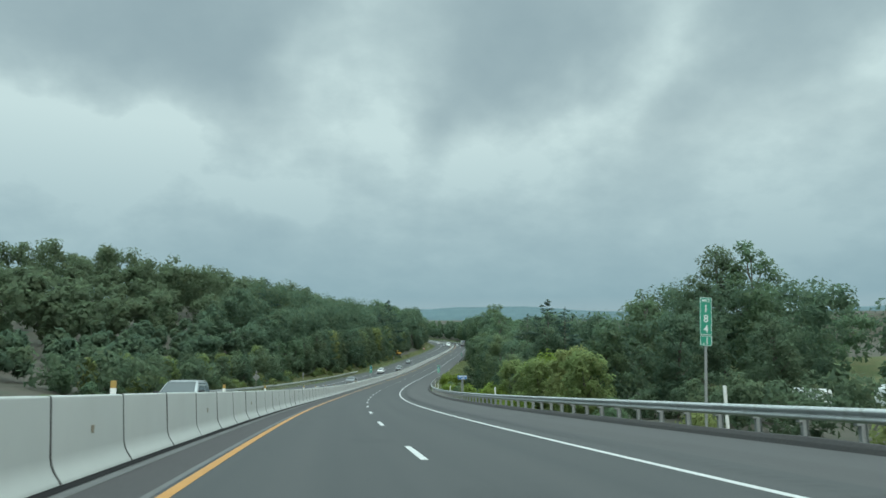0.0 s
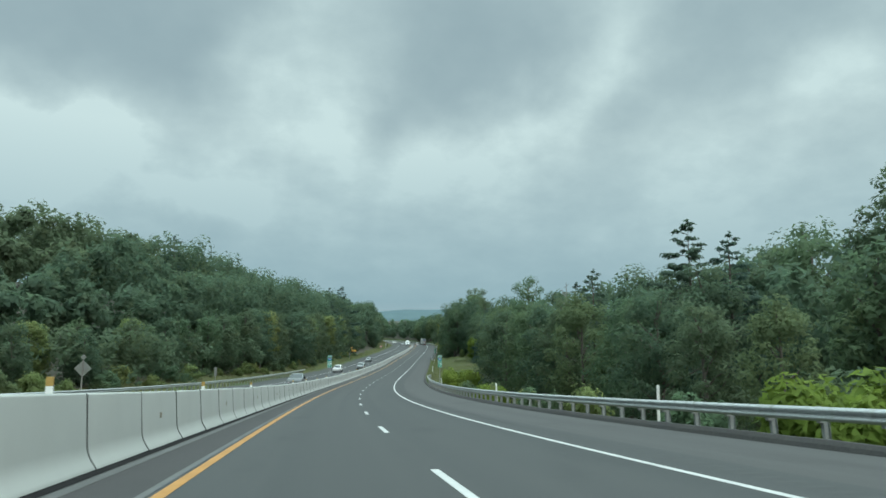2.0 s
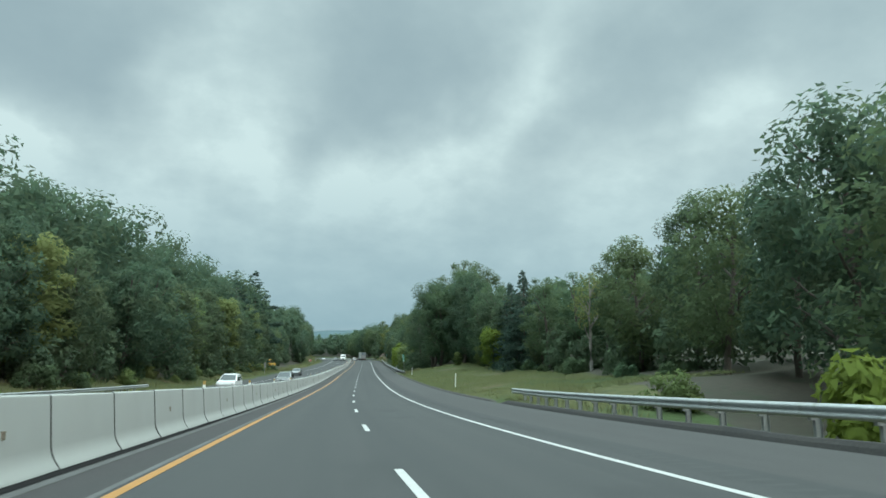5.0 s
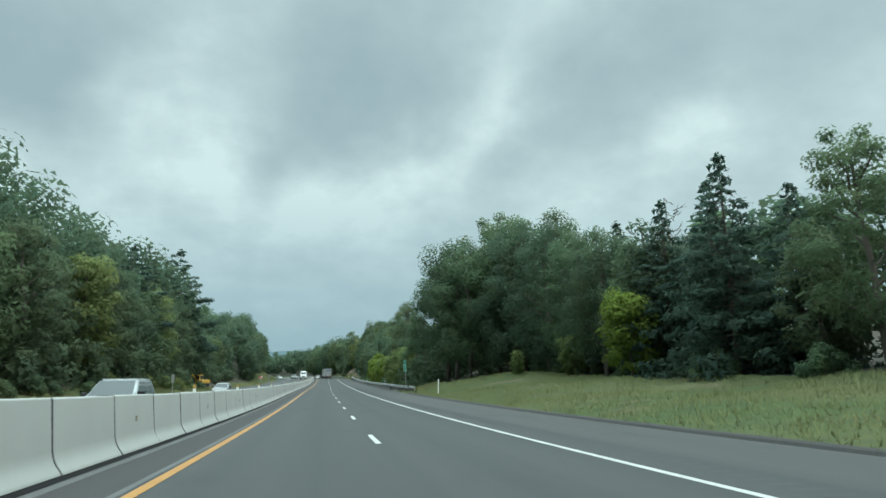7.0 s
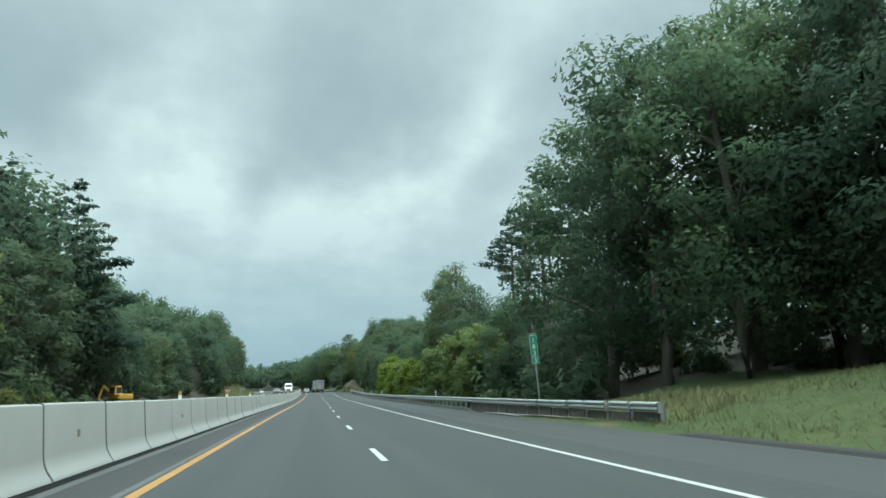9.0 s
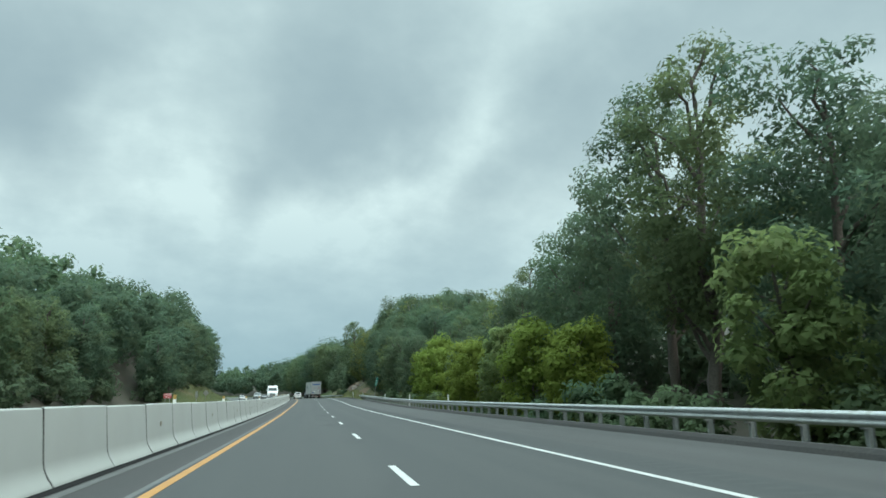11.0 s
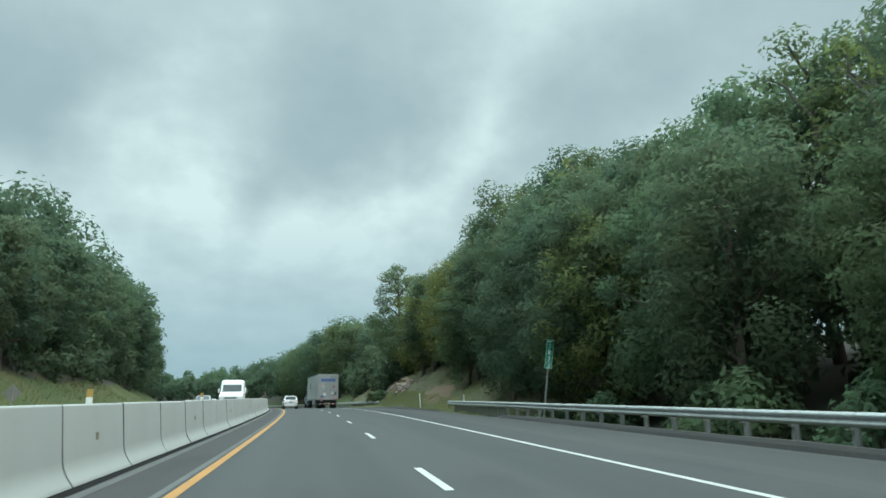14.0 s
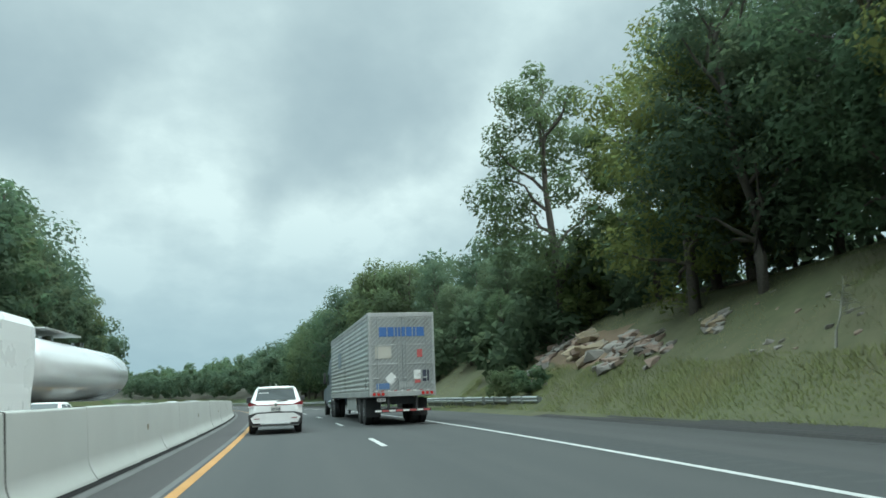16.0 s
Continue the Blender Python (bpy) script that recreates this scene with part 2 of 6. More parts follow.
YELLOW_LINE = worn("yellow_road_paint", (0.393, 0.186, 0.032), (0.323, 0.158, 0.035), 0.6, big=1.0, fine=25)
CONCRETE = worn("barrier_concrete", (0.336, 0.351, 0.329), (0.299, 0.313, 0.290), 0.85, big=0.45, fine=2.2, bump=0.05, stretch=(1, 1, 0.7), grain=0.92)
GALVANISED = worn("galvanised_steel", (0.50, 0.525, 0.52), (0.40, 0.425, 0.42), 0.45, 0.55, big=0.9, fine=16, bump=0.05, dirt=(0.30, 0.30, 0.27))
POST_STEEL = worn("weathered_steel_post", (0.34, 0.36, 0.35), (0.26, 0.27, 0.26), 0.6, 0.3, big=2.0, fine=14)
SOIL = worn("dry_soil", (0.202, 0.135, 0.086), (0.149, 0.105, 0.069), 0.95, big=0.35, fine=4, bump=0.6)
BARK = worn("bark", (0.10, 0.085, 0.07), (0.15, 0.135, 0.115), 0.95, big=1.2, fine=9, bump=0.6, stretch=(1, 1, 0.25))
PALE_BARK = worn("dead_wood", (0.27, 0.255, 0.23), (0.20, 0.185, 0.165), 0.9, big=1.5, fine=9, bump=0.4)
LEAF = foliage("leaves_oak", (0.074, 0.128, 0.082), (0.134, 0.206, 0.108), (0.158, 0.182, 0.078), 0.58)
LEAF_DARK = foliage("leaves_dark", (0.062, 0.112, 0.084), (0.122, 0.178, 0.102), (0.134, 0.158, 0.078), 0.58)
LEAF_BRIGHT = foliage("leaves_yellow_green", (0.118, 0.178, 0.036), (0.200, 0.272, 0.052), (0.190, 0.222, 0.042), 0.5)
LEAF_MID = foliage("leaves_young", (0.121, 0.177, 0.072), (0.212, 0.270, 0.101), (0.239, 0.244, 0.093), 0.6)
LEAF_OLIVE = foliage("leaves_olive", (0.128, 0.161, 0.057), (0.205, 0.232, 0.076), (0.221, 0.216, 0.074), 0.6)
LEAF_RUST = foliage("leaves_turning", (0.105, 0.105, 0.048), (0.155, 0.15, 0.06), (0.16, 0.125, 0.055), 0.46)
NEEDLE = foliage("needles", (0.052, 0.094, 0.080), (0.092, 0.144, 0.106), (0.090, 0.128, 0.084), 0.5)
GRASS_BLADE = foliage("grass_blades", (0.082, 0.100, 0.037), (0.122, 0.138, 0.054), (0.134, 0.124, 0.060), 0.12)
DRY_GRASS = foliage("dry_grass", (0.170, 0.166, 0.090), (0.251, 0.233, 0.130), (0.242, 0.197, 0.112), 0.12)
TURF = worn("dry_turf", (0.088, 0.096, 0.042), (0.104, 0.092, 0.052), 0.95, big=0.22, fine=1.6, bump=0.7, dirt=(0.056, 0.065, 0.025))
BANK_BLADE = foliage("bank_grass_blades", (0.116, 0.146, 0.052), (0.168, 0.188, 0.069), (0.179, 0.168, 0.078), 0.12)
# forest green shifted to blue: the haze of distance is painted into the colour
HAZED_HILL = worn("hazed_forest", (0.067, 0.119, 0.131), (0.055, 0.101, 0.116), 1.0, big=0.02, fine=0.15, bump=0.0)
ROCK = worn("sandstone", (0.36, 0.28, 0.19), (0.27, 0.215, 0.155), 0.9, big=1.1, fine=6, bump=0.6, dirt=(0.22, 0.20, 0.18))
ROCK_GREY = worn("grey_stone", (0.30, 0.27, 0.24), (0.22, 0.195, 0.18), 0.9, big=1.1, fine=6, bump=0.6, dirt=(0.12, 0.11, 0.10))
ROCK_RED = worn("brown_stone", (0.29, 0.20, 0.155), (0.215, 0.16, 0.13), 0.9, big=1.1, fine=6, bump=0.6, dirt=(0.13, 0.11, 0.10))


def ground_material():
    """Grass on soil, and leaf litter where the woods stand (by the distance from the road in UV)."""
    m = material("ground_cover", (0.078, 0.094, 0.039), 0.95, spec=0.2)
    nt = m.node_tree
    b = nt.nodes["Principled BSDF"]
    n1, n2, n3 = noise_node(nt, 0.09, 5.0), noise_node(nt, 1.3, 6.0), noise_node(nt, 0.16, 5.0)
    c = mixed(nt, ramp(nt, n1.outputs[0], 0.4, 0.60), (0.050, 0.080, 0.028), (0.098, 0.098, 0.042))
    c = mixed(nt, ramp(nt, n2.outputs[0], 0.35, 0.8), c, (0.045, 0.060, 0.026))
    c = mixed(nt, ramp(nt, n3.outputs[0], 0.62, 0.70), c, (0.120, 0.095, 0.058))
    nt.links.new(c, b.inputs["Base Color"])
    bp = nt.nodes.new("ShaderNodeBump")
    bp.inputs["Strength"].default_value, bp.inputs["Distance"].default_value = 0.8, 0.15
    nt.links.new(n2.outputs[0], bp.inputs["Height"])
    nt.links.new(bp.outputs[0], b.inputs["Normal"])
    return m


GROUND = ground_material()
LITTER = worn("leaf_litter", (0.052, 0.044, 0.030), (0.036, 0.042, 0.024), 0.95, big=0.25, fine=2.5, bump=0.7, dirt=(0.030, 0.040, 0.020))

# ---- helpers for meshes ----
def mesh_of(name, verts, faces, mat_or_list, smooth_shade=False):
    me = bpy.data.meshes.new(name)
    me.from_pydata([tuple(v) for v in verts], [], faces)
    for m in (mat_or_list if isinstance(mat_or_list, (list, tuple)) else [mat_or_list]):
        me.materials.append(m)
    if smooth_shade:
        me.polygons.foreach_set("use_smooth", [True] * len(me.polygons))
    me.update()
    return me


def under(ob, parent):
    ob.parent = parent
    return ob


def part(name, bm, mat, parent, label="", smooth_shade=False):
    """Links a bmesh as one mesh object under a thing or a part."""
    me = bpy.data.meshes.new(name)
    bm.to_mesh(me)
    bm.free()
    me.materials.append(mat)
    if smooth_shade:
        me.polygons.foreach_set("use_smooth", [True] * len(me.polygons))
    ob = new(name, me)
    ob.parent = parent
    return tagged(ob, label)


def box(x0, y0, z0, x1, y1, z1, bevel=0.0, bm=None, segments=2):
    """A box between two corners, its edges rounded, added to bm."""
    own = bmesh.new()
    bmesh.ops.create_cube(own, size=1.0)
    for v in own.verts:
        v.co = Vector((x0 + (v.co.x + 0.5) * (x1 - x0), y0 + (v.co.y + 0.5) * (y1 - y0), z0 + (v.co.z + 0.5) * (z1 - z0)))
    if bevel:
        bmesh.ops.bevel(own, geom=own.edges[:], offset=bevel, segments=segments, affect="EDGES", profile=0.6)
    if bm is None:
        return own
    me = bpy.data.meshes.new("tmp")
    own.to_mesh(me)
    own.free()
    bm.from_mesh(me)
    bpy.data.meshes.remove(me)
    return bm


def tube(a, b, r0, r1=None, n=10, bm=None):
    """A tapered round bar from a to b."""
    bm = bm or bmesh.new()
    a, b = Vector(a), Vector(b)
    r1 = r0 if r1 is None else r1
    turn = (b - a).to_track_quat("Z", "Y").to_matrix()
    rings = []
    for c, r in ((a, r0), (b, r1)):
        rings.append([bm.verts.new(c + turn @ Vector((r * math.cos(2 * math.pi * i / n), r * math.sin(2 * math.pi * i / n), 0))) for i in range(n)])
    for i in range(n):
        bm.faces.new((rings[0][i], rings[0][(i + 1) % n], rings[1][(i + 1) % n], rings[1][i]))
    bm.faces.new(rings[0][::-1])
    bm.faces.new(rings[1])
    return bm


def plate(points, depth, axis=(0, 1, 0), bm=None):
    """A flat outline given thickness along axis."""
    bm = bm or bmesh.new()
    d = Vector(axis) * depth
    front = [bm.verts.new(Vector(p)) for p in points]
    back = [bm.verts.new(Vector(p) + d) for p in points]
    n = len(points)
    bm.faces.new(front)
    bm.faces.new(back[::-1])
    for i in range(n):
        bm.faces.new((front[i], back[i], back[(i + 1) % n], front[(i + 1) % n]))
    bmesh.ops.recalc_face_normals(bm, faces=bm.faces[:])
    return bm


def loft(sections, bm=None, closed=True, caps=True):
    """Skins a row of outlines with the same count of points."""
    bm = bm or bmesh.new()
    rows = [[bm.verts.new(Vector(p)) for p in sec] for sec in sections]
    n = len(rows[0])
    for a, b in zip(rows, rows[1:]):
        for i in range(n if closed else n - 1):
            bm.faces.new((a[i], a[(i + 1) % n], b[(i + 1) % n], b[i]))
    if caps and closed:
        bm.faces.new(rows[0][::-1])
        bm.faces.new(rows[-1])
    bmesh.ops.recalc_face_normals(bm, faces=bm.faces[:])
    return bm


def ribbon(name, profile, s0, s1, step, mat):
    """A strip along the road with the profile (side, up); its UV is in metres."""
    n, k = len(profile), max(1, round((s1 - s0) / step))
    verts, faces = [], []
    for i in range(k + 1):
        verts += [at(s0 + (s1 - s0) * i / k, a, b) for a, b in profile]
    for i in range(k):
        faces += [(i * n + j, i * n + j + 1, (i + 1) * n + j + 1, (i + 1) * n + j) for j in range(n - 1)]
    me = mesh_of(name, verts, faces, mat)
    uv = me.uv_layers.new(name="metres")
    for poly in me.polygons:
        for li, vi in zip(poly.loop_indices, poly.vertices):
            uv.data[li].uv = (profile[vi % n][0], s0 + (s1 - s0) * (vi // n) / k)
    return new(name, me)


# ---- the land ----
RIGHT_SIDES = [12.2, 13.0, 14, 16, 18, 20, 24, 28, 34, 45, 70, 120, 260]
VALLEY = [-.12, -.40, -1.1, -2.1, -2.7, -3.0, -3.2, -3.3, -3.3, -3.0, -2.0, 2, 8]
MEADOW_LOW = [-.03, .10, .22, .50, .72, .90, 1.15, 1.45, 2.0, 2.8, 4, 6, 12]
MEADOW = [-.03, .12, .30, .75, 1.1, 1.4, 1.85, 2.2, 2.6, 3.2, 4, 6, 12]
WOODS = [-.10, -.20, -.55, -.90, -.70, -.1, 1.3, 2.2, 3.6, 6, 11, 18, 25]
CUTTING = [-.03, .25, .95, 2.4, 3.9, 5.25, 6.3, 6.6, 6.2, 5, 3, 3, 5]
RISING = [-.05, .05, .2, .6, 1.2, 1.8, 3, 4.2, 6, 9, 14, 20, 25]
RIGHT_LAND = [(-100, VALLEY), (178, VALLEY), (208, MEADOW_LOW), (272, MEADOW_LOW), (312, MEADOW), (322, MEADOW), (342, WOODS), (495, WOODS), (538, CUTTING), (580, CUTTING), (640, RISING), (1300, RISING)]
LEFT_SIDES = [-16.0, -17, -18, -20, -23, -27, -32, -40, -55, -80, -110, -150, -260]
HILLSIDE = [-.08, -.1, .0, .3, 1.2, 3, 5, 8.5, 14, 20, 24, 28, 28]
WORKPLACE = [-.08, -.2, -.3, -.4, -.4, -.1, 2.5, 6.5, 11, 17, 24, 30, 32]
LEFT_CUT = [-.08, .1, .5, 1.5, 3.5, 6, 8.5, 12, 16, 22, 28, 33, 36]
LOW_HILL = [q * 0.45 if q > 0 else q for q in HILLSIDE]
LEFT_LAND = [(-100, LOW_HILL), (110, LOW_HILL), (215, HILLSIDE), (330, HILLSIDE), (385, WORKPLACE), (470, WORKPLACE), (525, LEFT_CUT), (1300, LEFT_CUT)]


def land(s, side):
    """Height of the ground over the road's level."""
    sides, table = (RIGHT_SIDES, RIGHT_LAND) if side > 0 else (LEFT_SIDES, LEFT_LAND)
    if (side > 0 and side < 12.2) or (side <= 0 and side > -16.0):
        return -0.08
    for (a, p), (b, q) in zip(table, table[1:]):
        if s <= b or b == table[-1][0]:
            u = min(1, max(0, (s - a) / (b - a)))
            u = u * u * (3 - 2 * u)
            break
    row = [x + u * (y - x) for x, y in zip(p, q)]
    up = np.interp(abs(side), [abs(x) for x in sides], row)
    rough = noise.noise(Vector((s * 0.11, side * 0.11, 0))) * min(1.0, (abs(side) - 12) * 0.05) * 1.2
    return float(up) + rough


def ground_sheet():
    sides = LEFT_SIDES[::-1] + [-14.0, 0.0, 11.8] + RIGHT_SIDES
    rows, n = np.arange(-96, 1290, 5.0), len(sides)
    verts = [at(s, a, land(s, a)) for s in rows for a in sides]
    faces = [(i * n + j, i * n + j + 1, (i + 1) * n + j + 1, (i + 1) * n + j) for i in range(len(rows) - 1) for j in range(n - 1)]
    me = mesh_of("ground", verts, faces, [GROUND, LITTER], True)
    for i in range(len(rows) - 1):
        for j in range(n - 1):
            s, a = rows[i], (sides[j] + sides[j + 1]) / 2
            wooded = a < -24 or (a > 30 and s > 205) or (19 < a < 60 and not 205 < s < 330) or (a > 13 and 345 < s < 490)
            me.polygons[i * (n - 1) + j].material_index = int(wooded and not (500 < s < 575 and 0 < a < 22))
    return new("ground", me)


tagged(ground_sheet(), "rough grass verge and wooded slopes beside the motorway", "ground", kind="structure")
bm = bmesh.new()
bmesh.ops.create_circle(bm, cap_ends=True, segments=64, radius=4600)
me = bpy.data.meshes.new("ground_beyond")
bm.to_mesh(me)
bm.free()
me.materials.append(GROUND)
beyond = new("ground_beyond", me)
beyond.location = (100, 400, -16)
tagged(beyond, "low country that runs out to the hills", "ground", kind="structure")

# the wooded ridges that close the view, some 3 km off, haze tinted into their colour
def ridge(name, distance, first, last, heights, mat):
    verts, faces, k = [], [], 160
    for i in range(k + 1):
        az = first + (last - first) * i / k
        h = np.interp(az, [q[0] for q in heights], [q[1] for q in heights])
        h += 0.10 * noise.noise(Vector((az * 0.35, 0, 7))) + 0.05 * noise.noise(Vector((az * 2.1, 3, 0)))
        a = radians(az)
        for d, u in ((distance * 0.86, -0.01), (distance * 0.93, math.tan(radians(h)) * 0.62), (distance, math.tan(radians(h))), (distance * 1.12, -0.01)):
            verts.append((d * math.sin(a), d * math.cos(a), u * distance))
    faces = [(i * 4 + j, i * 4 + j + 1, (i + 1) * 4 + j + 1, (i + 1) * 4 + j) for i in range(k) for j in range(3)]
    return tagged(new(name, mesh_of(name, verts, faces, mat, True)), "distant wooded ridge, coloured blue-green to stand for haze", "hill", kind="structure")


ridge("backdrop_ridge", 3000, -70, 100, [(-70, 4.0), (-10, 2.6), (4, 2.6), (6.5, 3.1), (8.5, 3.15), (10, 3.3), (12.5, 3.35), (16, 3.4), (20, 3.1), (30, 2.6), (41, 3.0), (60, 3.2), (100, 4)], HAZED_HILL)

# ---- carriageways ----
ROAD_END = 1100
tagged(ribbon("road", [(-0.28, 0.0), (1.8, 0.0), (3.66, 0.0), (5.5, 0.0), (8.75, 0.0)], -60, ROAD_END, 4, ASPHALT), "smooth dark grey asphalt carriageway with two lanes", "road", kind="structure")
tagged(ribbon("road_shoulder", [(8.75, -0.004), (12.05, -0.02)], -60, ROAD_END, 4, SHOULDER), "lighter worn asphalt hard shoulder", "road", kind="structure")
tagged(ribbon("road_inner_shoulder", [(-1.18, -0.004), (-0.28, -0.004)], -60, ROAD_END, 4, INNER), "narrow dark brown asphalt strip beside the barrier", "road", kind="structure")
tagged(ribbon("pavement_gutter", [(-1.52, 0.004), (-1.18, 0.0)], -60, ROAD_END, 4, GUTTER), "pale concrete gutter strip", "gutter", kind="structure")
# near-black matt strip that rises from the gutter to the barrier foot
tagged(ribbon("trim_barrier_seam", [(-1.54, 0.075), (-1.47, 0.030), (-1.385, 0.012)], -60, ROAD_END, 4, SEAM), "dark seam strip along the barrier foot", "seam", kind="structure")
tagged(ribbon("road_opposite", [(-15.6, -0.05), (-11.0, 0.0), (-5.5, 0.0), (-2.1, 0.0)], -60, ROAD_END, 4, ASPHALT), "asphalt carriageway of the opposite direction", "road", kind="structure")
tagged(ribbon("trim_yellow_line", [(-0.085, 0.006), (0.085, 0.006)], -60, ROAD_END, 3, YELLOW_LINE), "solid yellow edge line on asphalt", "road marking", kind="structure")
tagged(ribbon("trim_pale_strip", [(-0.27, 0.005), (-0.15, 0.005)], -60, ROAD_END, 3, GUTTER), "ghost of an older edge line beside the yellow one", "road marking", kind="structure")
tagged(ribbon("trim_white_line", [(7.245, 0.006), (7.395, 0.006)], -60, ROAD_END, 3, WHITE_LINE), "solid white edge line on asphalt", "road marking", kind="structure")
tagged(ribbon("trim_white_line_opposite", [(-11.0, 0.006), (-10.85, 0.006)], -60, ROAD_END, 4, WHITE_LINE), "solid white edge line of the opposite carriageway", "road marking", kind="structure")
tagged(ribbon("trim_yellow_line_opposite", [(-3.7, 0.006), (-3.55, 0.006)], -60, ROAD_END, 4, YELLOW_LINE), "solid yellow edge line of the opposite carriageway", "road marking", kind="structure")
# asphalt kerb at the outer edge of the shoulder, a low rounded lip
def kerb_strip(profile, s0, s1):
    """A kerb that sinks into the shoulder over its first and last metres, with a worn, uneven top."""
    spots = np.concatenate([[s0, s0 + 0.7, s0 + 1.6, s0 + 2.6], np.arange(s0 + 4, s1 - 4, 1.5), [s1 - 2.6, s1 - 1.6, s1 - 0.7, s1]])
    verts, n = [], len(profile)
    for s in spots:
        u = min(1.0, (s - s0) / 2.6, (s1 - s) / 2.6)
        worn_down = 1.0 + 0.22 * noise.noise(Vector((s * 0.35, 0, 3)))
        verts += [at(s, a + 0.02 * noise.noise(Vector((s * 0.8, a, 0))), -0.06 + (b * worn_down + 0.06) * u if b > 0 else b - 0.06 * (1 - u)) for a, b in profile]
    faces = [(i * n + j, i * n + j + 1, (i + 1) * n + j + 1, (i + 1) * n + j) for i in range(len(spots) - 1) for j in range(n - 1)]
    return new("trim_asphalt_kerb", mesh_of("trim_asphalt_kerb", verts, faces, KERB))


TALL_KERB = [(12.04, -0.03), (12.10, 0.08), (12.18, 0.165), (12.32, 0.17), (12.48, 0.10), (12.62, -0.16)]
LOW_KERB = [(11.98, -0.02), (12.05, 0.05), (12.16, 0.085), (12.30, 0.08), (12.42, 0.03), (12.5, -0.10)]
for profile, s0, s1 in ((TALL_KERB, -60, 207), (LOW_KERB, 207, 313), (TALL_KERB, 338, 496), (LOW_KERB, 511, 553), (TALL_KERB, 573, ROAD_END)):
    tagged(kerb_strip(profile, s0, s1), "low black asphalt kerb, crumbling at the edge", "kerb", kind="structure")

DASH = 14.40 - 5 * 12.19
dash_mesh = mesh_of("lane_dash", [(-.062, 0, 0), (.062, 0, 0), (.062, 3.05, 0), (-.062, 3.05, 0), (-.07, -.01, -.006), (.07, -.01, -.006), (.07, 3.06, -.006), (-.07, 3.06, -.006)],
                    [(0, 1, 2, 3), (4, 5, 1, 0), (5, 6, 2, 1), (6, 7, 3, 2), (7, 4, 0, 3)], WHITE_LINE)
lane_line = tagged(new("lane_line"), "broken white lane line on asphalt", "road marking", kind="structure")
for k in range(86):
    for side, up in ((3.66, 0.012), (-7.26, 0.010)):
        d = under(new("lane_dash", dash_mesh), lane_line)
        d.matrix_basis = lying(DASH + 12.19 * k, side, up)

# rumble strip: short grooves milled into the shoulder
verts, faces = [], []
for k in range(1100):
    s = 2 + k * 0.5
    c, w = at(s, 7.95, -0.001), at(s, 8.40, -0.001)
    e = at(s + 0.17, 7.95, -0.001) - c
    base = len(verts)
    verts += [c + Vector((0, 0, 0.004)), w + Vector((0, 0, 0.004)), w + e + Vector((0, 0, 0.004)), c + e + Vector((0, 0, 0.004))]
    faces.append((base, base + 1, base + 2, base + 3))
tagged(new("rumble_strip", mesh_of("rumble_strip", verts, faces, GROOVE)), "row of grooves milled into the asphalt shoulder", "rumble strip", kind="stuff")

# ---- median barrier: precast segments ----
def barrier_mesh():
    prof = [(0.40, 0.0), (0.398, 0.06), (0.365, 0.11), (0.315, 0.18), (0.278, 0.25), (0.252, 0.32), (0.235, 0.41), (0.172, 1.165), (0.165, 1.188), (0.14, 1.2)]
    prof = prof + [(-x, z) for x, z in reversed(prof)]
    ys = (0.0, 0.025, 3.322, 3.347)
    secs = [[(x * (0.985 if i in (0, 3) else 1.0), y, z * (0.995 if i in (0, 3) else 1)) for x, z in prof] for i, y in enumerate(ys)]
    bm = loft(secs)
    me = bpy.data.meshes.new("barrier_segment")
    bm.to_mesh(me)
    bm.free()
    me.materials.append(CONCRETE)
    me.polygons.foreach_set("use_smooth", [True] * len(me.polygons))
    return me


segment_mesh = barrier_mesh()
bm = box(0.19, 1.60, 0.62, 0.225, 1.72, 0.74, 0.006)
bm.faces.ensure_lookup_table()
me_plug = bpy.data.meshes.new("lifting_plug")
bm.to_mesh(me_plug)
bm.free()
me_plug.materials.append(worn("rusty_mortar", (0.20, 0.17, 0.12), (0.26, 0.23, 0.18), 0.9, big=3, fine=20))
joint_prof = [(0.402, 0.0), (0.400, 0.06), (0.367, 0.112), (0.317, 0.182), (0.280, 0.252), (0.254, 0.322), (0.237, 0.412), (0.174, 1.166), (0.167, 1.190), (0.14, 1.203)]
joint_prof = joint_prof + [(-x, z) for x, z in reversed(joint_prof)]
bm = loft([[(x, y, z) for x, z in joint_prof] for y in (-0.038, 0.010)])
me_joint = bpy.data.meshes.new("joint_filler")
bm.to_mesh(me_joint)
bm.free()
me_joint.materials.append(worn("dark_joint_mortar", (0.040, 0.040, 0.037), (0.075, 0.073, 0.066), 0.9, big=4, fine=20))
median = tagged(new("median_barrier"), "pale grey precast concrete median barrier, lightly stained", "barrier")
for k in range(-10, 256):
    seg = under(new("barrier_segment", segment_mesh), median)
    seg.matrix_basis = lying(1.507 + 3.372 * k, -1.90, random.uniform(-.012, .006), random.uniform(-.08, .08)) @ pose(0, 0, 0, 0, random.uniform(-.35, .35))
    under(new("joint_filler", me_joint), seg)
    if k % 3 == 0:
        under(new("lifting_plug", me_plug), seg)

# ---- guard rails ----
W_BEAM = [(0.0, 0.0), (-.02, .012), (-.075, .05), (-.083, .075), (-.075, .10), (-.012, .145), (-.005, .155), (-.012, .165), (-.075, .21), (-.083, .235), (-.075, .26), (-.02, .298), (0, .31)]


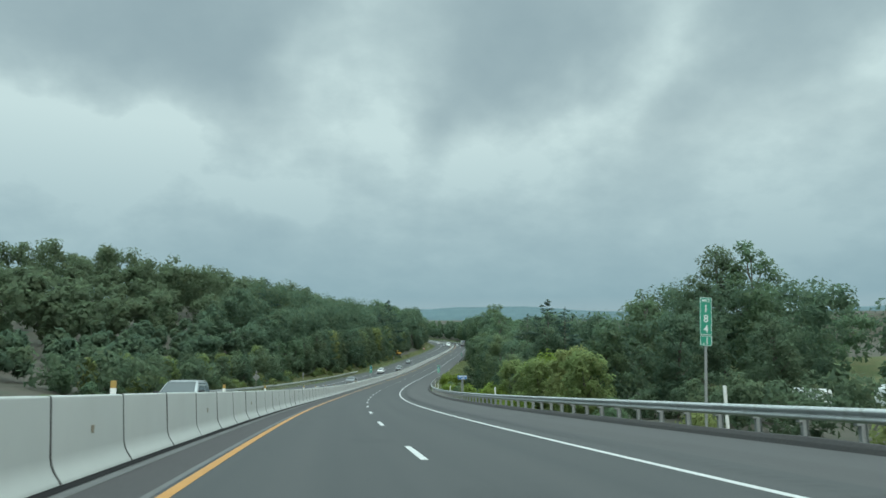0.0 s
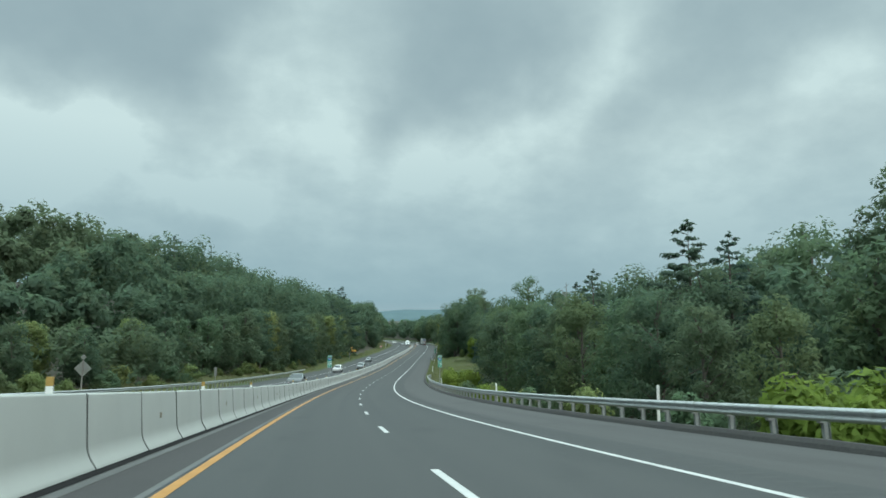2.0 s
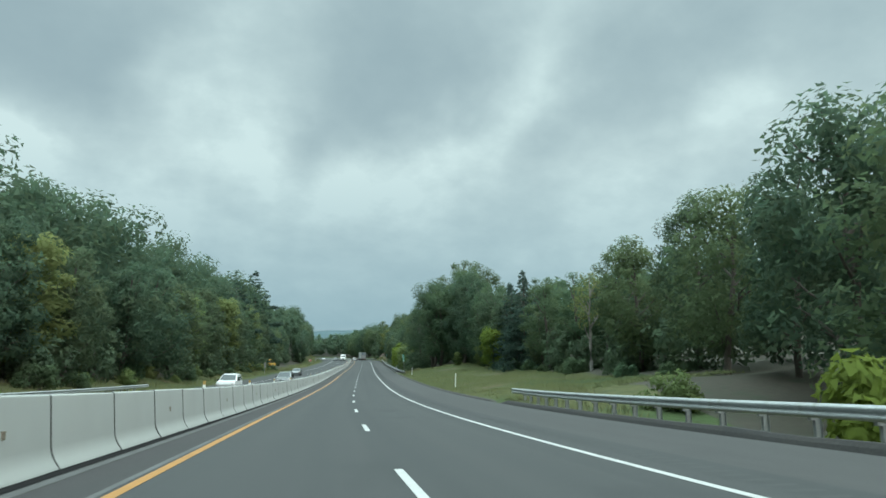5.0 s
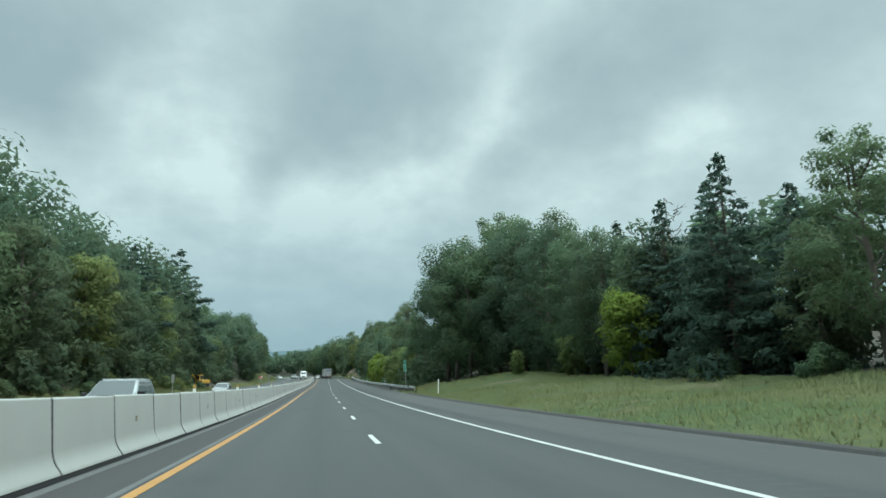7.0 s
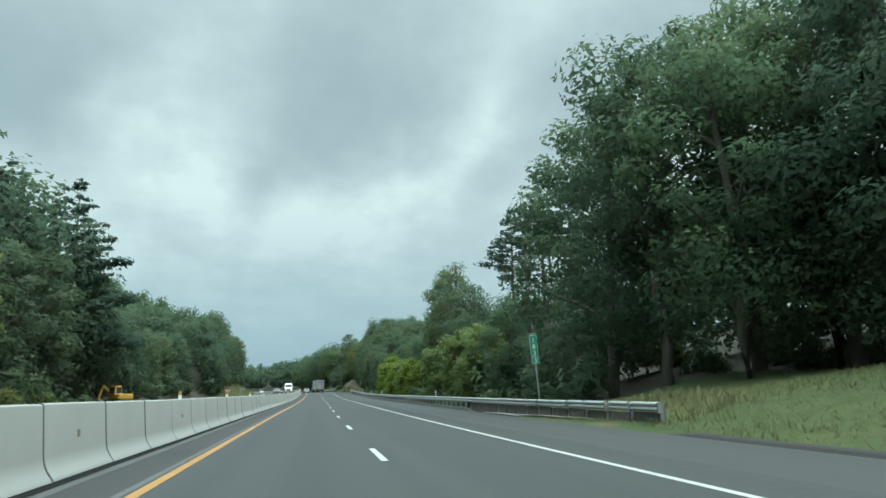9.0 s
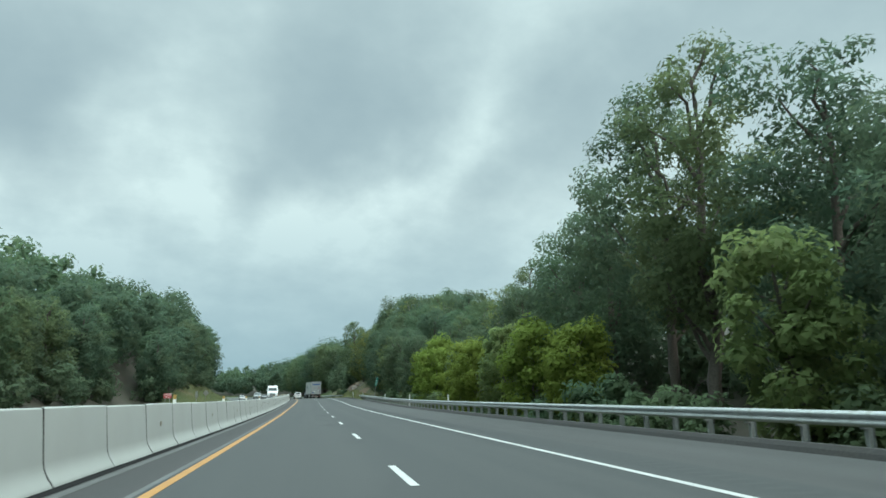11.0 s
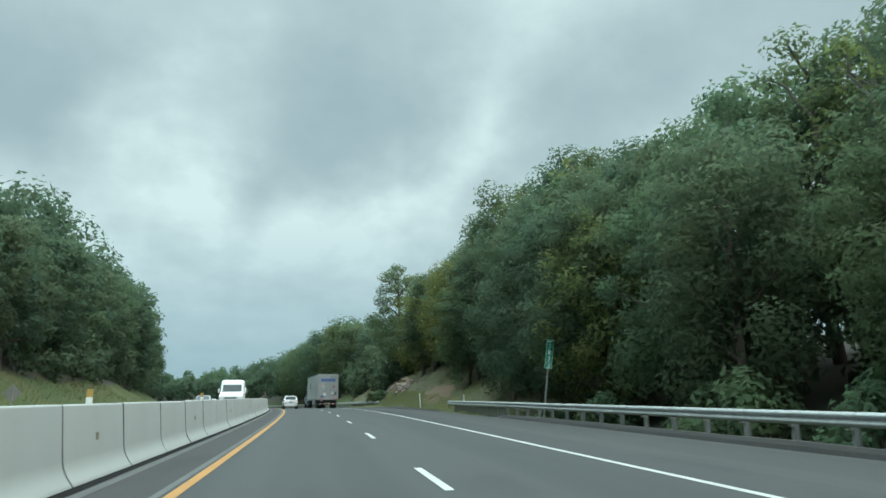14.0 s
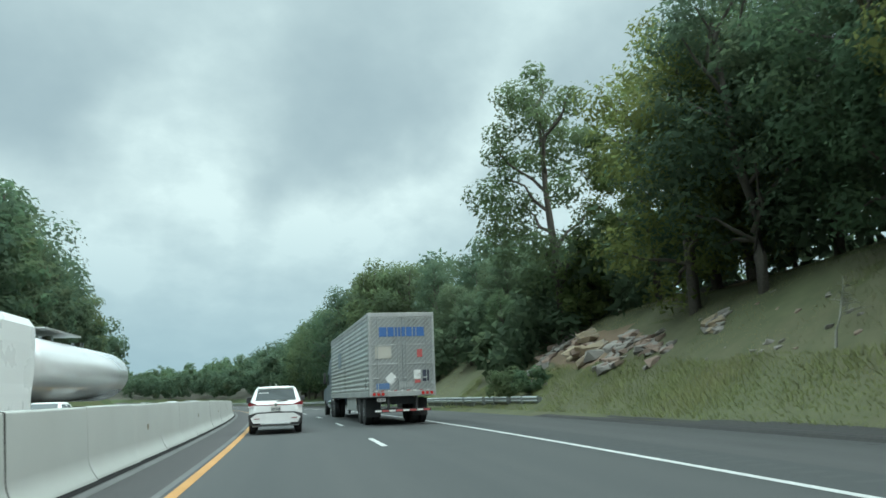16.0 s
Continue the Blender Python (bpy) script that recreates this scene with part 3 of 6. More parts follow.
def rail_mesh(length=3.81):
    """One W-beam section with a lap joint."""
    outline = W_BEAM + [(x + 0.006, z) for x, z in reversed(W_BEAM)]
    secs = [[(x - (0.008 if y < 0.3 else 0.0), y, z) for x, z in outline] for y in (0.0, 0.29, 0.30, length + 0.06)]
    bm = loft(secs)
    me = bpy.data.meshes.new("rail_section")
    bm.to_mesh(me)
    bm.free()
    me.materials.append(GALVANISED)
    return me


def post_mesh():
    bm = bmesh.new()
    box(0.10, -.05, -0.9, 0.106, .05, .74, bm=bm)
    box(0.244, -.05, -0.9, 0.25, .05, .74, bm=bm)
    box(0.106, -.004, -0.9, 0.244, .004, .74, bm=bm)
    me = bpy.data.meshes.new("post")
    bm.to_mesh(me)
    bm.free()
    me.materials.append(POST_STEEL)
    return me


def block_mesh():
    bm = box(0.004, -.055, .44, .10, .055, .80)
    me = bpy.data.meshes.new("spacer_block")
    bm.to_mesh(me)
    bm.free()
    me.materials.append(POST_STEEL)
    return me


RAIL_MESH, POST_MESH, BLOCK_MESH = rail_mesh(), post_mesh(), block_mesh()
RAIL_SIDE = 12.72


def guardrail(s0, s1, label, side=RAIL_SIDE, mirror=False, flare=0):
    thing = tagged(new("guardrail"), label, "guardrail", "guardrails along the motorway")
    k = 0
    s = s0
    flip = Matrix.Diagonal((-1, 1, 1, 1)) if mirror else Matrix.Identity(4)
    while s < s1:
        out = 0.0
        for bend in (s0, s1):
            d = abs(s - bend)
            if flare and d < 14:
                out = flare * ((14 - d) / 14) ** 2
        if k % 2 == 0:
            r = under(new("rail_section", RAIL_MESH), thing)
            r.matrix_basis = lying(s, side + out, 0.50 + random.uniform(-.003, .003), random.uniform(-.04, .04)) @ flip
        p = under(new("post", POST_MESH), thing)
        p.matrix_basis = lying(s + 0.15, side + out, random.uniform(-.01, .02)) @ pose(0, 0, 0, 0, random.uniform(-1.5, 1.5), random.uniform(-4, 4)) @ flip
        b = under(new("spacer_block", BLOCK_MESH), p)
        s += 1.905
        k += 1
    return thing


guardrail(-10, 206, "long galvanised steel guardrail above a brushy creek bank", flare=0.6)
guardrail(314.5, 511.5, "galvanised steel guardrail in front of dense woods", flare=0.4)
guardrail(554, 760, "galvanised steel guardrail that starts at a rocky bank", flare=0.5)
guardrail(40, 236, "galvanised guardrail on the far side of the opposite carriageway", side=-16.4, mirror=True)

# low stained concrete panels between the posts where a rail begins or ends
MOSSY = worn("mossy_concrete", (0.120, 0.125, 0.100), (0.085, 0.098, 0.062), 0.92, big=0.8, fine=6, bump=0.3, dirt=(0.050, 0.052, 0.042))
EARTHY = worn("earth_stained_concrete", (0.100, 0.092, 0.080), (0.078, 0.070, 0.060), 0.92, big=0.7, fine=6, bump=0.3, dirt=(0.045, 0.043, 0.040))


def panel_mesh(mat):
    bm = box(-.03, 0.14, -.35, .05, 1.86, .47, 0.012)
    me = bpy.data.meshes.new("panel")
    bm.to_mesh(me)
    bm.free()
    me.materials.append(mat)
    return me


def edge_wall(s0, first, last, flare, mat, label):
    """Panels hung on the posts of the rail that begins at s0, from the first to the last post."""
    thing = tagged(new("edge_wall"), label, "low wall", "low walls under the guardrails")
    me = panel_mesh(mat)
    for k in range(first, last):
        s = s0 + 1.905 * k
        d = min(abs(s - s0), abs(s - WALL_ENDS[s0]))
        out = flare * ((14 - d) / 14) ** 2 if d < 14 else 0.0
        under(new("panel", me), thing).matrix_basis = lying(s + 0.15, RAIL_SIDE + out + 0.11, random.uniform(-.03, .02), random.uniform(-.5, .5))


WALL_ENDS = {314.5: 511.5, 554: 760}
edge_wall(314.5, 0, 14, 0.4, EARTHY, "low earth-stained concrete panels under the start of a guardrail")
edge_wall(314.5, 95, 103, 0.4, MOSSY, "low mossy concrete panels under the end of a guardrail")
edge_wall(554, 0, 11, 0.5, MOSSY, "low mossy concrete panels under a guardrail beside the rocks")

# ---- trees ----
def leaf_cards(rng, centres, radii, count, size, flat=0.0, droop=0.0):
    """Many small pointed leaves scattered round clump centres: returns three vertices for each leaf, each with its normal.
    The normals follow the rounded clumps, as sprays of many finer leaves would."""
    centres, radii = np.array(centres), np.array(radii)
    heart = centres.mean(0)
    if radii.ndim == 1:
        radii = np.repeat(radii[:, None], 3, 1)
    w = radii.prod(1) ** 0.66
    pick = rng.choice(len(centres), count, p=w / w.sum())
    d = rng.normal(size=(count, 3))
    d /= np.linalg.norm(d, axis=1)[:, None]
    r = rng.uniform(0.0, 1.0, count) ** 0.38
    p = centres[pick] + d * radii[pick] * r[:, None]
    nrm = d * 0.8 + rng.normal(size=(count, 3)) * 0.36 + np.array([0, 0, 0.45 + flat])
    nrm /= np.linalg.norm(nrm, axis=1)[:, None]
    t = np.cross(nrm, rng.normal(size=(count, 3)))
    t /= np.linalg.norm(t, axis=1)[:, None] + 1e-9
    b = np.cross(nrm, t)
    z = size * rng.uniform(0.6, 1.35, count)[:, None]
    tip = p + t * z
    tip[:, 2] -= droop * size
    v = np.stack([p - t * z * 0.45 + b * z * 0.42, p - t * z * 0.35 - b * z * 0.42, tip], 1)
    out = p - heart
    out /= np.linalg.norm(out, axis=1)[:, None] + 1e-9
    soft = d * 0.60 + out * 0.50 + nrm * 0.15 + np.array([0, 0, 0.22])
    soft /= np.linalg.norm(soft, axis=1)[:, None]
    flip = (np.cross(v[:, 1] - v[:, 0], v[:, 2] - v[:, 0]) * soft).sum(1) < 0
    v[flip] = v[flip][:, [1, 0, 2]]
    return np.concatenate([v, np.repeat(soft[:, None], 3, 1)], 2).reshape(-1, 6)


def card_mesh(name, verts, mat):
    """One mesh of loose leaves or blades: rows of place and normal, three for each."""
    n = len(verts) // 3
    me = bpy.data.meshes.new(name)
    me.vertices.add(n * 3)
    me.vertices.foreach_set("co", np.ascontiguousarray(verts[:, :3], dtype=np.float32).ravel())
    me.loops.add(n * 3)
    me.loops.foreach_set("vertex_index", np.arange(n * 3, dtype=np.int32))
    me.polygons.add(n)
    me.polygons.foreach_set("loop_start", np.arange(0, n * 3, 3, dtype=np.int32))
    me.materials.append(mat)
    me.update(calc_edges=True)
    me.normals_split_custom_set_from_vertices(np.ascontiguousarray(verts[:, 3:], dtype=np.float32))
    return me


def limbs_mesh(name, bars, mat, n=5):
    """A trunk and limbs: bent tapered bars, each a list of (point, radius)."""
    verts, faces = [], []
    for bar in bars:
        first = len(verts)
        for i, (p, r) in enumerate(bar):
            q = Vector(bar[min(i + 1, len(bar) - 1)][0]) - Vector(bar[max(i - 1, 0)][0])
            turn = q.to_track_quat("Z", "Y").to_matrix()
            verts += [Vector(p) + turn @ Vector((r * math.cos(6.2832 * k / n), r * math.sin(6.2832 * k / n), 0)) for k in range(n)]
        for i in range(len(bar) - 1):
            faces += [(first + i * n + k, first + i * n + (k + 1) % n, first + (i + 1) * n + (k + 1) % n, first + (i + 1) * n + k) for k in range(n)]
    return mesh_of(name, verts, faces, mat, True)


def bent(rng, a, b, r0, r1, wobble, k=4):
    a, b = np.array(a, float), np.array(b, float)
    out = []
    for i in range(k + 1):
        u = i / k
        out.append((tuple(a + (b - a) * u + rng.normal(size=3) * wobble * math.sin(math.pi * u)), r0 + (r1 - r0) * u))
    return out


def broadleaf(name, seed, height, width, low, leaves, size, mat, bark=None, open_crown=0.0, clump=1.0):
    """A broadleaved tree: trunk and limbs, and a lobed crown of clumps with gaps. low: where the crown begins, as a share of the height."""
    rng = np.random.default_rng(seed)
    centres, radii, bars = [], [], []
    lean = rng.normal(size=2) * 0.03 * height
    top = (lean[0], lean[1], height * 0.82)
    bars.append(bent(rng, (0, 0, -0.6), top, height * 0.020, height * 0.006, height * 0.010, 6))
    mid, half = height * (1 + low) / 2, height * (1 - low) / 2
    lobes = 34
    for i in range(lobes):
        a = i * 2.399 + rng.uniform(-.4, .4)
        u = (i + 0.5) / lobes
        z = -1 + 2 * u
        ring = math.sqrt(max(0.0, 1 - z * z)) ** 0.8 * (1.0 - 0.22 * z)
        reach = rng.uniform(0.62, 1.0)
        c = np.array([math.cos(a) * ring * reach * width * 0.78, math.sin(a) * ring * reach * width * 0.78, mid + z * half * rng.uniform(0.80, 0.95)])
        c[:2] += lean * u
        centres.append(c)
        rr = width * clump * rng.uniform(0.22, 0.40) * (1 - 0.25 * max(0, z))
        radii.append((rr, rr, rr * 0.72))
        if i % 3 == 0:
            base = (lean[0] * u, lean[1] * u, max(height * 0.16, c[2] - height * 0.16))
            bars.append(bent(rng, base, tuple(c), height * 0.0075, height * 0.0022, height * 0.012, 3))
    for i in range(10):
        c = np.array([rng.normal() * width * 0.25, rng.normal() * width * 0.25, mid + rng.uniform(-.7, .8) * half])
        if rng.uniform() > open_crown:
            centres.append(c)
            radii.append((width * 0.36,) * 3)
    crown = card_mesh(name + "_crown", leaf_cards(rng, centres, radii, leaves, size), mat)
    return crown, limbs_mesh(name + "_trunk", bars, bark or BARK)


def conifer(name, seed, height, width, low, leaves, size, mat, pine=False):
    """A conifer: a straight trunk with whorls of boughs; a pine has fewer, longer ones with tufts at the ends."""
    rng = np.random.default_rng(seed)
    centres, radii = [], []
    bars = [bent(rng, (0, 0, -0.6), (rng.normal() * 0.2, rng.normal() * 0.2, height * 0.99), height * 0.016, 0.02, height * 0.004, 6)]
    boughs = 58 if pine else 120
    for i in range(boughs):
        u = (i + rng.uniform(0, 1)) / boughs
        z = height * (low + (0.985 - low) * u)
        reach = width * ((1 - u) ** (0.7 if pine else 0.85) + 0.04) * (rng.uniform(0.5, 1.15) if pine else rng.uniform(0.65, 1.12))
        a = i * 2.399 + rng.uniform(-.5, .5)
        dz = reach * (rng.uniform(0.0, 0.3) if pine else rng.uniform(-0.32, -0.08))
        end = (math.cos(a) * reach, math.sin(a) * reach, z + dz)
        bars.append(bent(rng, (0, 0, z), end, 0.03 + 0.03 * (1 - u), 0.010, 0.04, 2))
        for q in (0.5, 0.78, 1.0):
            centres.append((end[0] * q, end[1] * q, z + dz * q))
            g = max(0.28, reach * (0.22 if pine else 0.25))
            radii.append((g * 1.2, g * 1.2, g * (0.40 if pine else 0.5)))
    centres.append((0, 0, height * 0.99))
    radii.append((0.16, 0.16, 0.5))
    crown = card_mesh(name + "_crown", leaf_cards(rng, centres, radii, leaves, size, flat=0.3, droop=0.25), mat)
    return crown, limbs_mesh(name + "_trunk", bars, BARK, 6)


def bare(name, seed, height, spread, bark, twigs=26):
    """A dead tree: trunk, limbs and twigs with no leaves."""
    rng = np.random.default_rng(seed)
    bars = [bent(rng, (0, 0, -0.5), (rng.normal() * .5, rng.normal() * .5, height), height * 0.014, 0.03, 0.15, 6)]
    for i in range(twigs):
        u = rng.uniform(0.45, 0.98)
        a = rng.uniform(0, 6.28)
        q = spread * rng.uniform(0.4, 1.0) * (1.15 - u)
        s = (0, 0, height * u)
        e = (math.cos(a) * q * 2, math.sin(a) * q * 2, height * u + q * rng.uniform(0.6, 1.6))
        bars.append(bent(rng, s, e, 0.055, 0.012, 0.12, 3))
        for _ in range(2):
            f = tuple(np.array(e) + rng.normal(size=3) * q * 0.5 + np.array([0, 0, q * .4]))
            bars.append(bent(rng, tuple(np.array(s) * 0.35 + np.array(e) * 0.65), f, 0.022, 0.006, 0.05, 2))
    return limbs_mesh(name + "_branches", bars[1:], bark, 5), limbs_mesh(name + "_trunk", bars[:1], bark, 7)


def shrub(name, seed, height, width, leaves, size, mat):
    rng = np.random.default_rng(seed)
    centres, radii, bars = [], [], []
    for i in range(15):
        a, q = rng.uniform(0, 6.28), math.sqrt(rng.uniform(0, 1)) * width * 0.7
        c = (math.cos(a) * q, math.sin(a) * q, height * rng.uniform(0.25, 0.82) * (1 - 0.35 * q / width))
        centres.append(c)
        radii.append((width * 0.32, width * 0.32, height * 0.22))
        bars.append(bent(rng, (c[0] * .2, c[1] * .2, -.3), c, 0.035, 0.01, 0.06, 2))
    crown = card_mesh(name + "_crown", leaf_cards(rng, centres, radii, leaves, size), mat)
    return crown, limbs_mesh(name + "_trunk", bars, BARK, 5)


# each kind at a nominal height: (meshes, nominal height)
KINDS = {}
for i in range(4):
    KINDS["oak", i] = (broadleaf("oak", 10 + i, 18, 5.2 + 0.5 * i, 0.04 + 0.03 * i, 6000, 0.34, LEAF if i % 2 else LEAF_DARK), 18)
for i in range(3):
    KINDS["far_oak", i] = (broadleaf("far_oak", 20 + i, 18, 5.4, 0.06 + 0.03 * i, 4400, 0.42, LEAF if i % 2 else LEAF_DARK), 18)
    KINDS["near_oak", i] = (broadleaf("near_oak", 30 + i, 18, 5.6, 0.05 + 0.04 * i, 11500, 0.235, LEAF if i % 2 else LEAF_DARK), 18)
KINDS["tall", 0] = (broadleaf("tall", 41, 22, 5.4, 0.22, 6000, 0.36, LEAF, None, 0.6), 22)
KINDS["tall", 1] = (broadleaf("tall", 42, 22, 6.0, 0.28, 5600, 0.36, LEAF_DARK, None, 0.7), 22)
KINDS["near_tall", 0] = (broadleaf("near_tall", 41, 22, 5.4, 0.22, 11000, 0.24, LEAF, None, 0.6), 22)
KINDS["near_tall", 1] = (broadleaf("near_tall", 42, 22, 6.0, 0.28, 11000, 0.24, LEAF_DARK, None, 0.7), 22)
KINDS["airy", 0] = (broadleaf("airy", 44, 22, 7.4, 0.14, 12500, 0.26, LEAF, None, 0.5, 0.78), 22)
KINDS["airy", 1] = (broadleaf("airy", 45, 22, 7.0, 0.12, 11500, 0.26, LEAF_MID, None, 1.0, 0.78), 22)
for i in range(2):
    KINDS["near_mid", i] = (broadleaf("near_mid", 34 + i, 18, 5.8, 0.05 + 0.04 * i, 12000, 0.23, LEAF_MID if i else LEAF_OLIVE), 18)
KINDS["thin", 0] = (broadleaf("thin", 47, 16, 3.4, 0.45, 1100, 0.26, LEAF_MID, PALE_BARK, 1.0), 16)
for i in range(2):
    KINDS["bright", i] = (broadleaf("bright", 51 + i, 9, 3.6, 0.06, 6500, 0.26, LEAF_BRIGHT), 9)
    KINDS["young", i] = (broadleaf("young", 55 + i, 9, 3.0, 0.05, 5500, 0.26, LEAF_MID), 9)
    KINDS["spruce", i] = (conifer("spruce", 61 + i, 17, 4.9, 0.05, 7500, 0.34, NEEDLE), 17)
    KINDS["pine", i] = (conifer("pine", 65 + i, 20, 5.6, 0.22, 7000, 0.34, NEEDLE, True), 20)
KINDS["bare_pine", 0] = (conifer("tallpine", 71, 22, 3.8, 0.62, 2600, 0.30, NEEDLE, True), 22)
KINDS["dead", 0] = (bare("dead", 73, 15, 2.2, PALE_BARK), 15)
KINDS["dead", 1] = (bare("deadtop", 74, 17, 2.6, BARK, 34), 17)
KINDS["rust", 0] = (broadleaf("rust", 77, 9, 3.0, 0.12, 4200, 0.28, LEAF_RUST), 9)
for i in range(2):
    KINDS["shrub", i] = (shrub("shrub", 81 + i, 3.0, 2.6, 2200, 0.20, LEAF if i else LEAF_MID), 3.0)
KINDS["gold_shrub", 0] = (shrub("goldshrub", 85, 3.0, 2.4, 2600, 0.20, LEAF_BRIGHT), 3.0)

SPEECH = {
    "oak": ("tree", "dense dark green broadleaved tree at the edge of the woods", "tree"),
    "tall": ("tree", "tall broadleaved tree with an open, airy crown", "tree"),
    "airy": ("tree", "tall tree with sky showing through its loose crown", "tree"),
    "near_mid": ("tree", "broadleaved tree with lighter, yellowish green leaves", "tree"),
    "thin": ("tree", "thin sparse tree with few pale leaves", "tree"),
    "bright": ("tree", "bright yellow-green young tree in front of darker woods", "tree"),
    "young": ("tree", "light green young tree beside the road", "tree"),
    "spruce": ("spruce_tree", "dark blue-green spruce with boughs to the ground", "tree"),
    "pine": ("pine_tree", "tall dark pine with ragged whorls of boughs", "tree"),
    "bare_pine": ("pine_tree", "tall leaning pine with a bare trunk and tufted top", "tree"),
    "dead": ("dead_tree", "bare dead tree with grey leafless branches", "tree"),
    "rust": ("tree", "small tree with leaves turning reddish brown", "tree"),
    "shrub": ("shrub", "leafy green shrub on the verge", "shrub"),
    "gold_shrub": ("shrub", "golden-green shrub on the verge", "shrub"),
}


def plant(kind, which, s, side, height, turn=None, wide=1.0, lean=0.0, sink=0.25):
    name, label, category = SPEECH[kind]
    if kind == "oak" and (side < 0 or side > 34):
        kind, which = "far_oak", which % 3
    elif kind == "oak" and s < 600 and side <= (30 if s > 285 else 21.5):
        kind, which = "near_oak", which % 3
    elif kind == "tall" and 180 < s < 600 and 0 < side < 33:
        kind = "near_tall"
    (crown, trunk), nominal = KINDS[kind, which]
    f = height / nominal
    m = along(s, side, land(s, side) - sink) @ pose(0, 0, 0, 0, lean, random.uniform(0, 360) if turn is None else turn) @ Matrix.Diagonal((f * wide, f * wide, f, 1))
    thing = tagged(new(name), label, category, "roadside " + category + "s")
    thing.matrix_basis = m
    under(new("trunk", trunk), thing)
    under(new("branches" if kind == "dead" else "crown", crown), thing)
    return thing


def to_top(kind, which, s, side, top, **more):
    """A tree whose top stands that high over the road."""
    return plant(kind, which, s, side, max(2.0, (top - land(s, side)) * 0.955), **more)


random.seed(5)
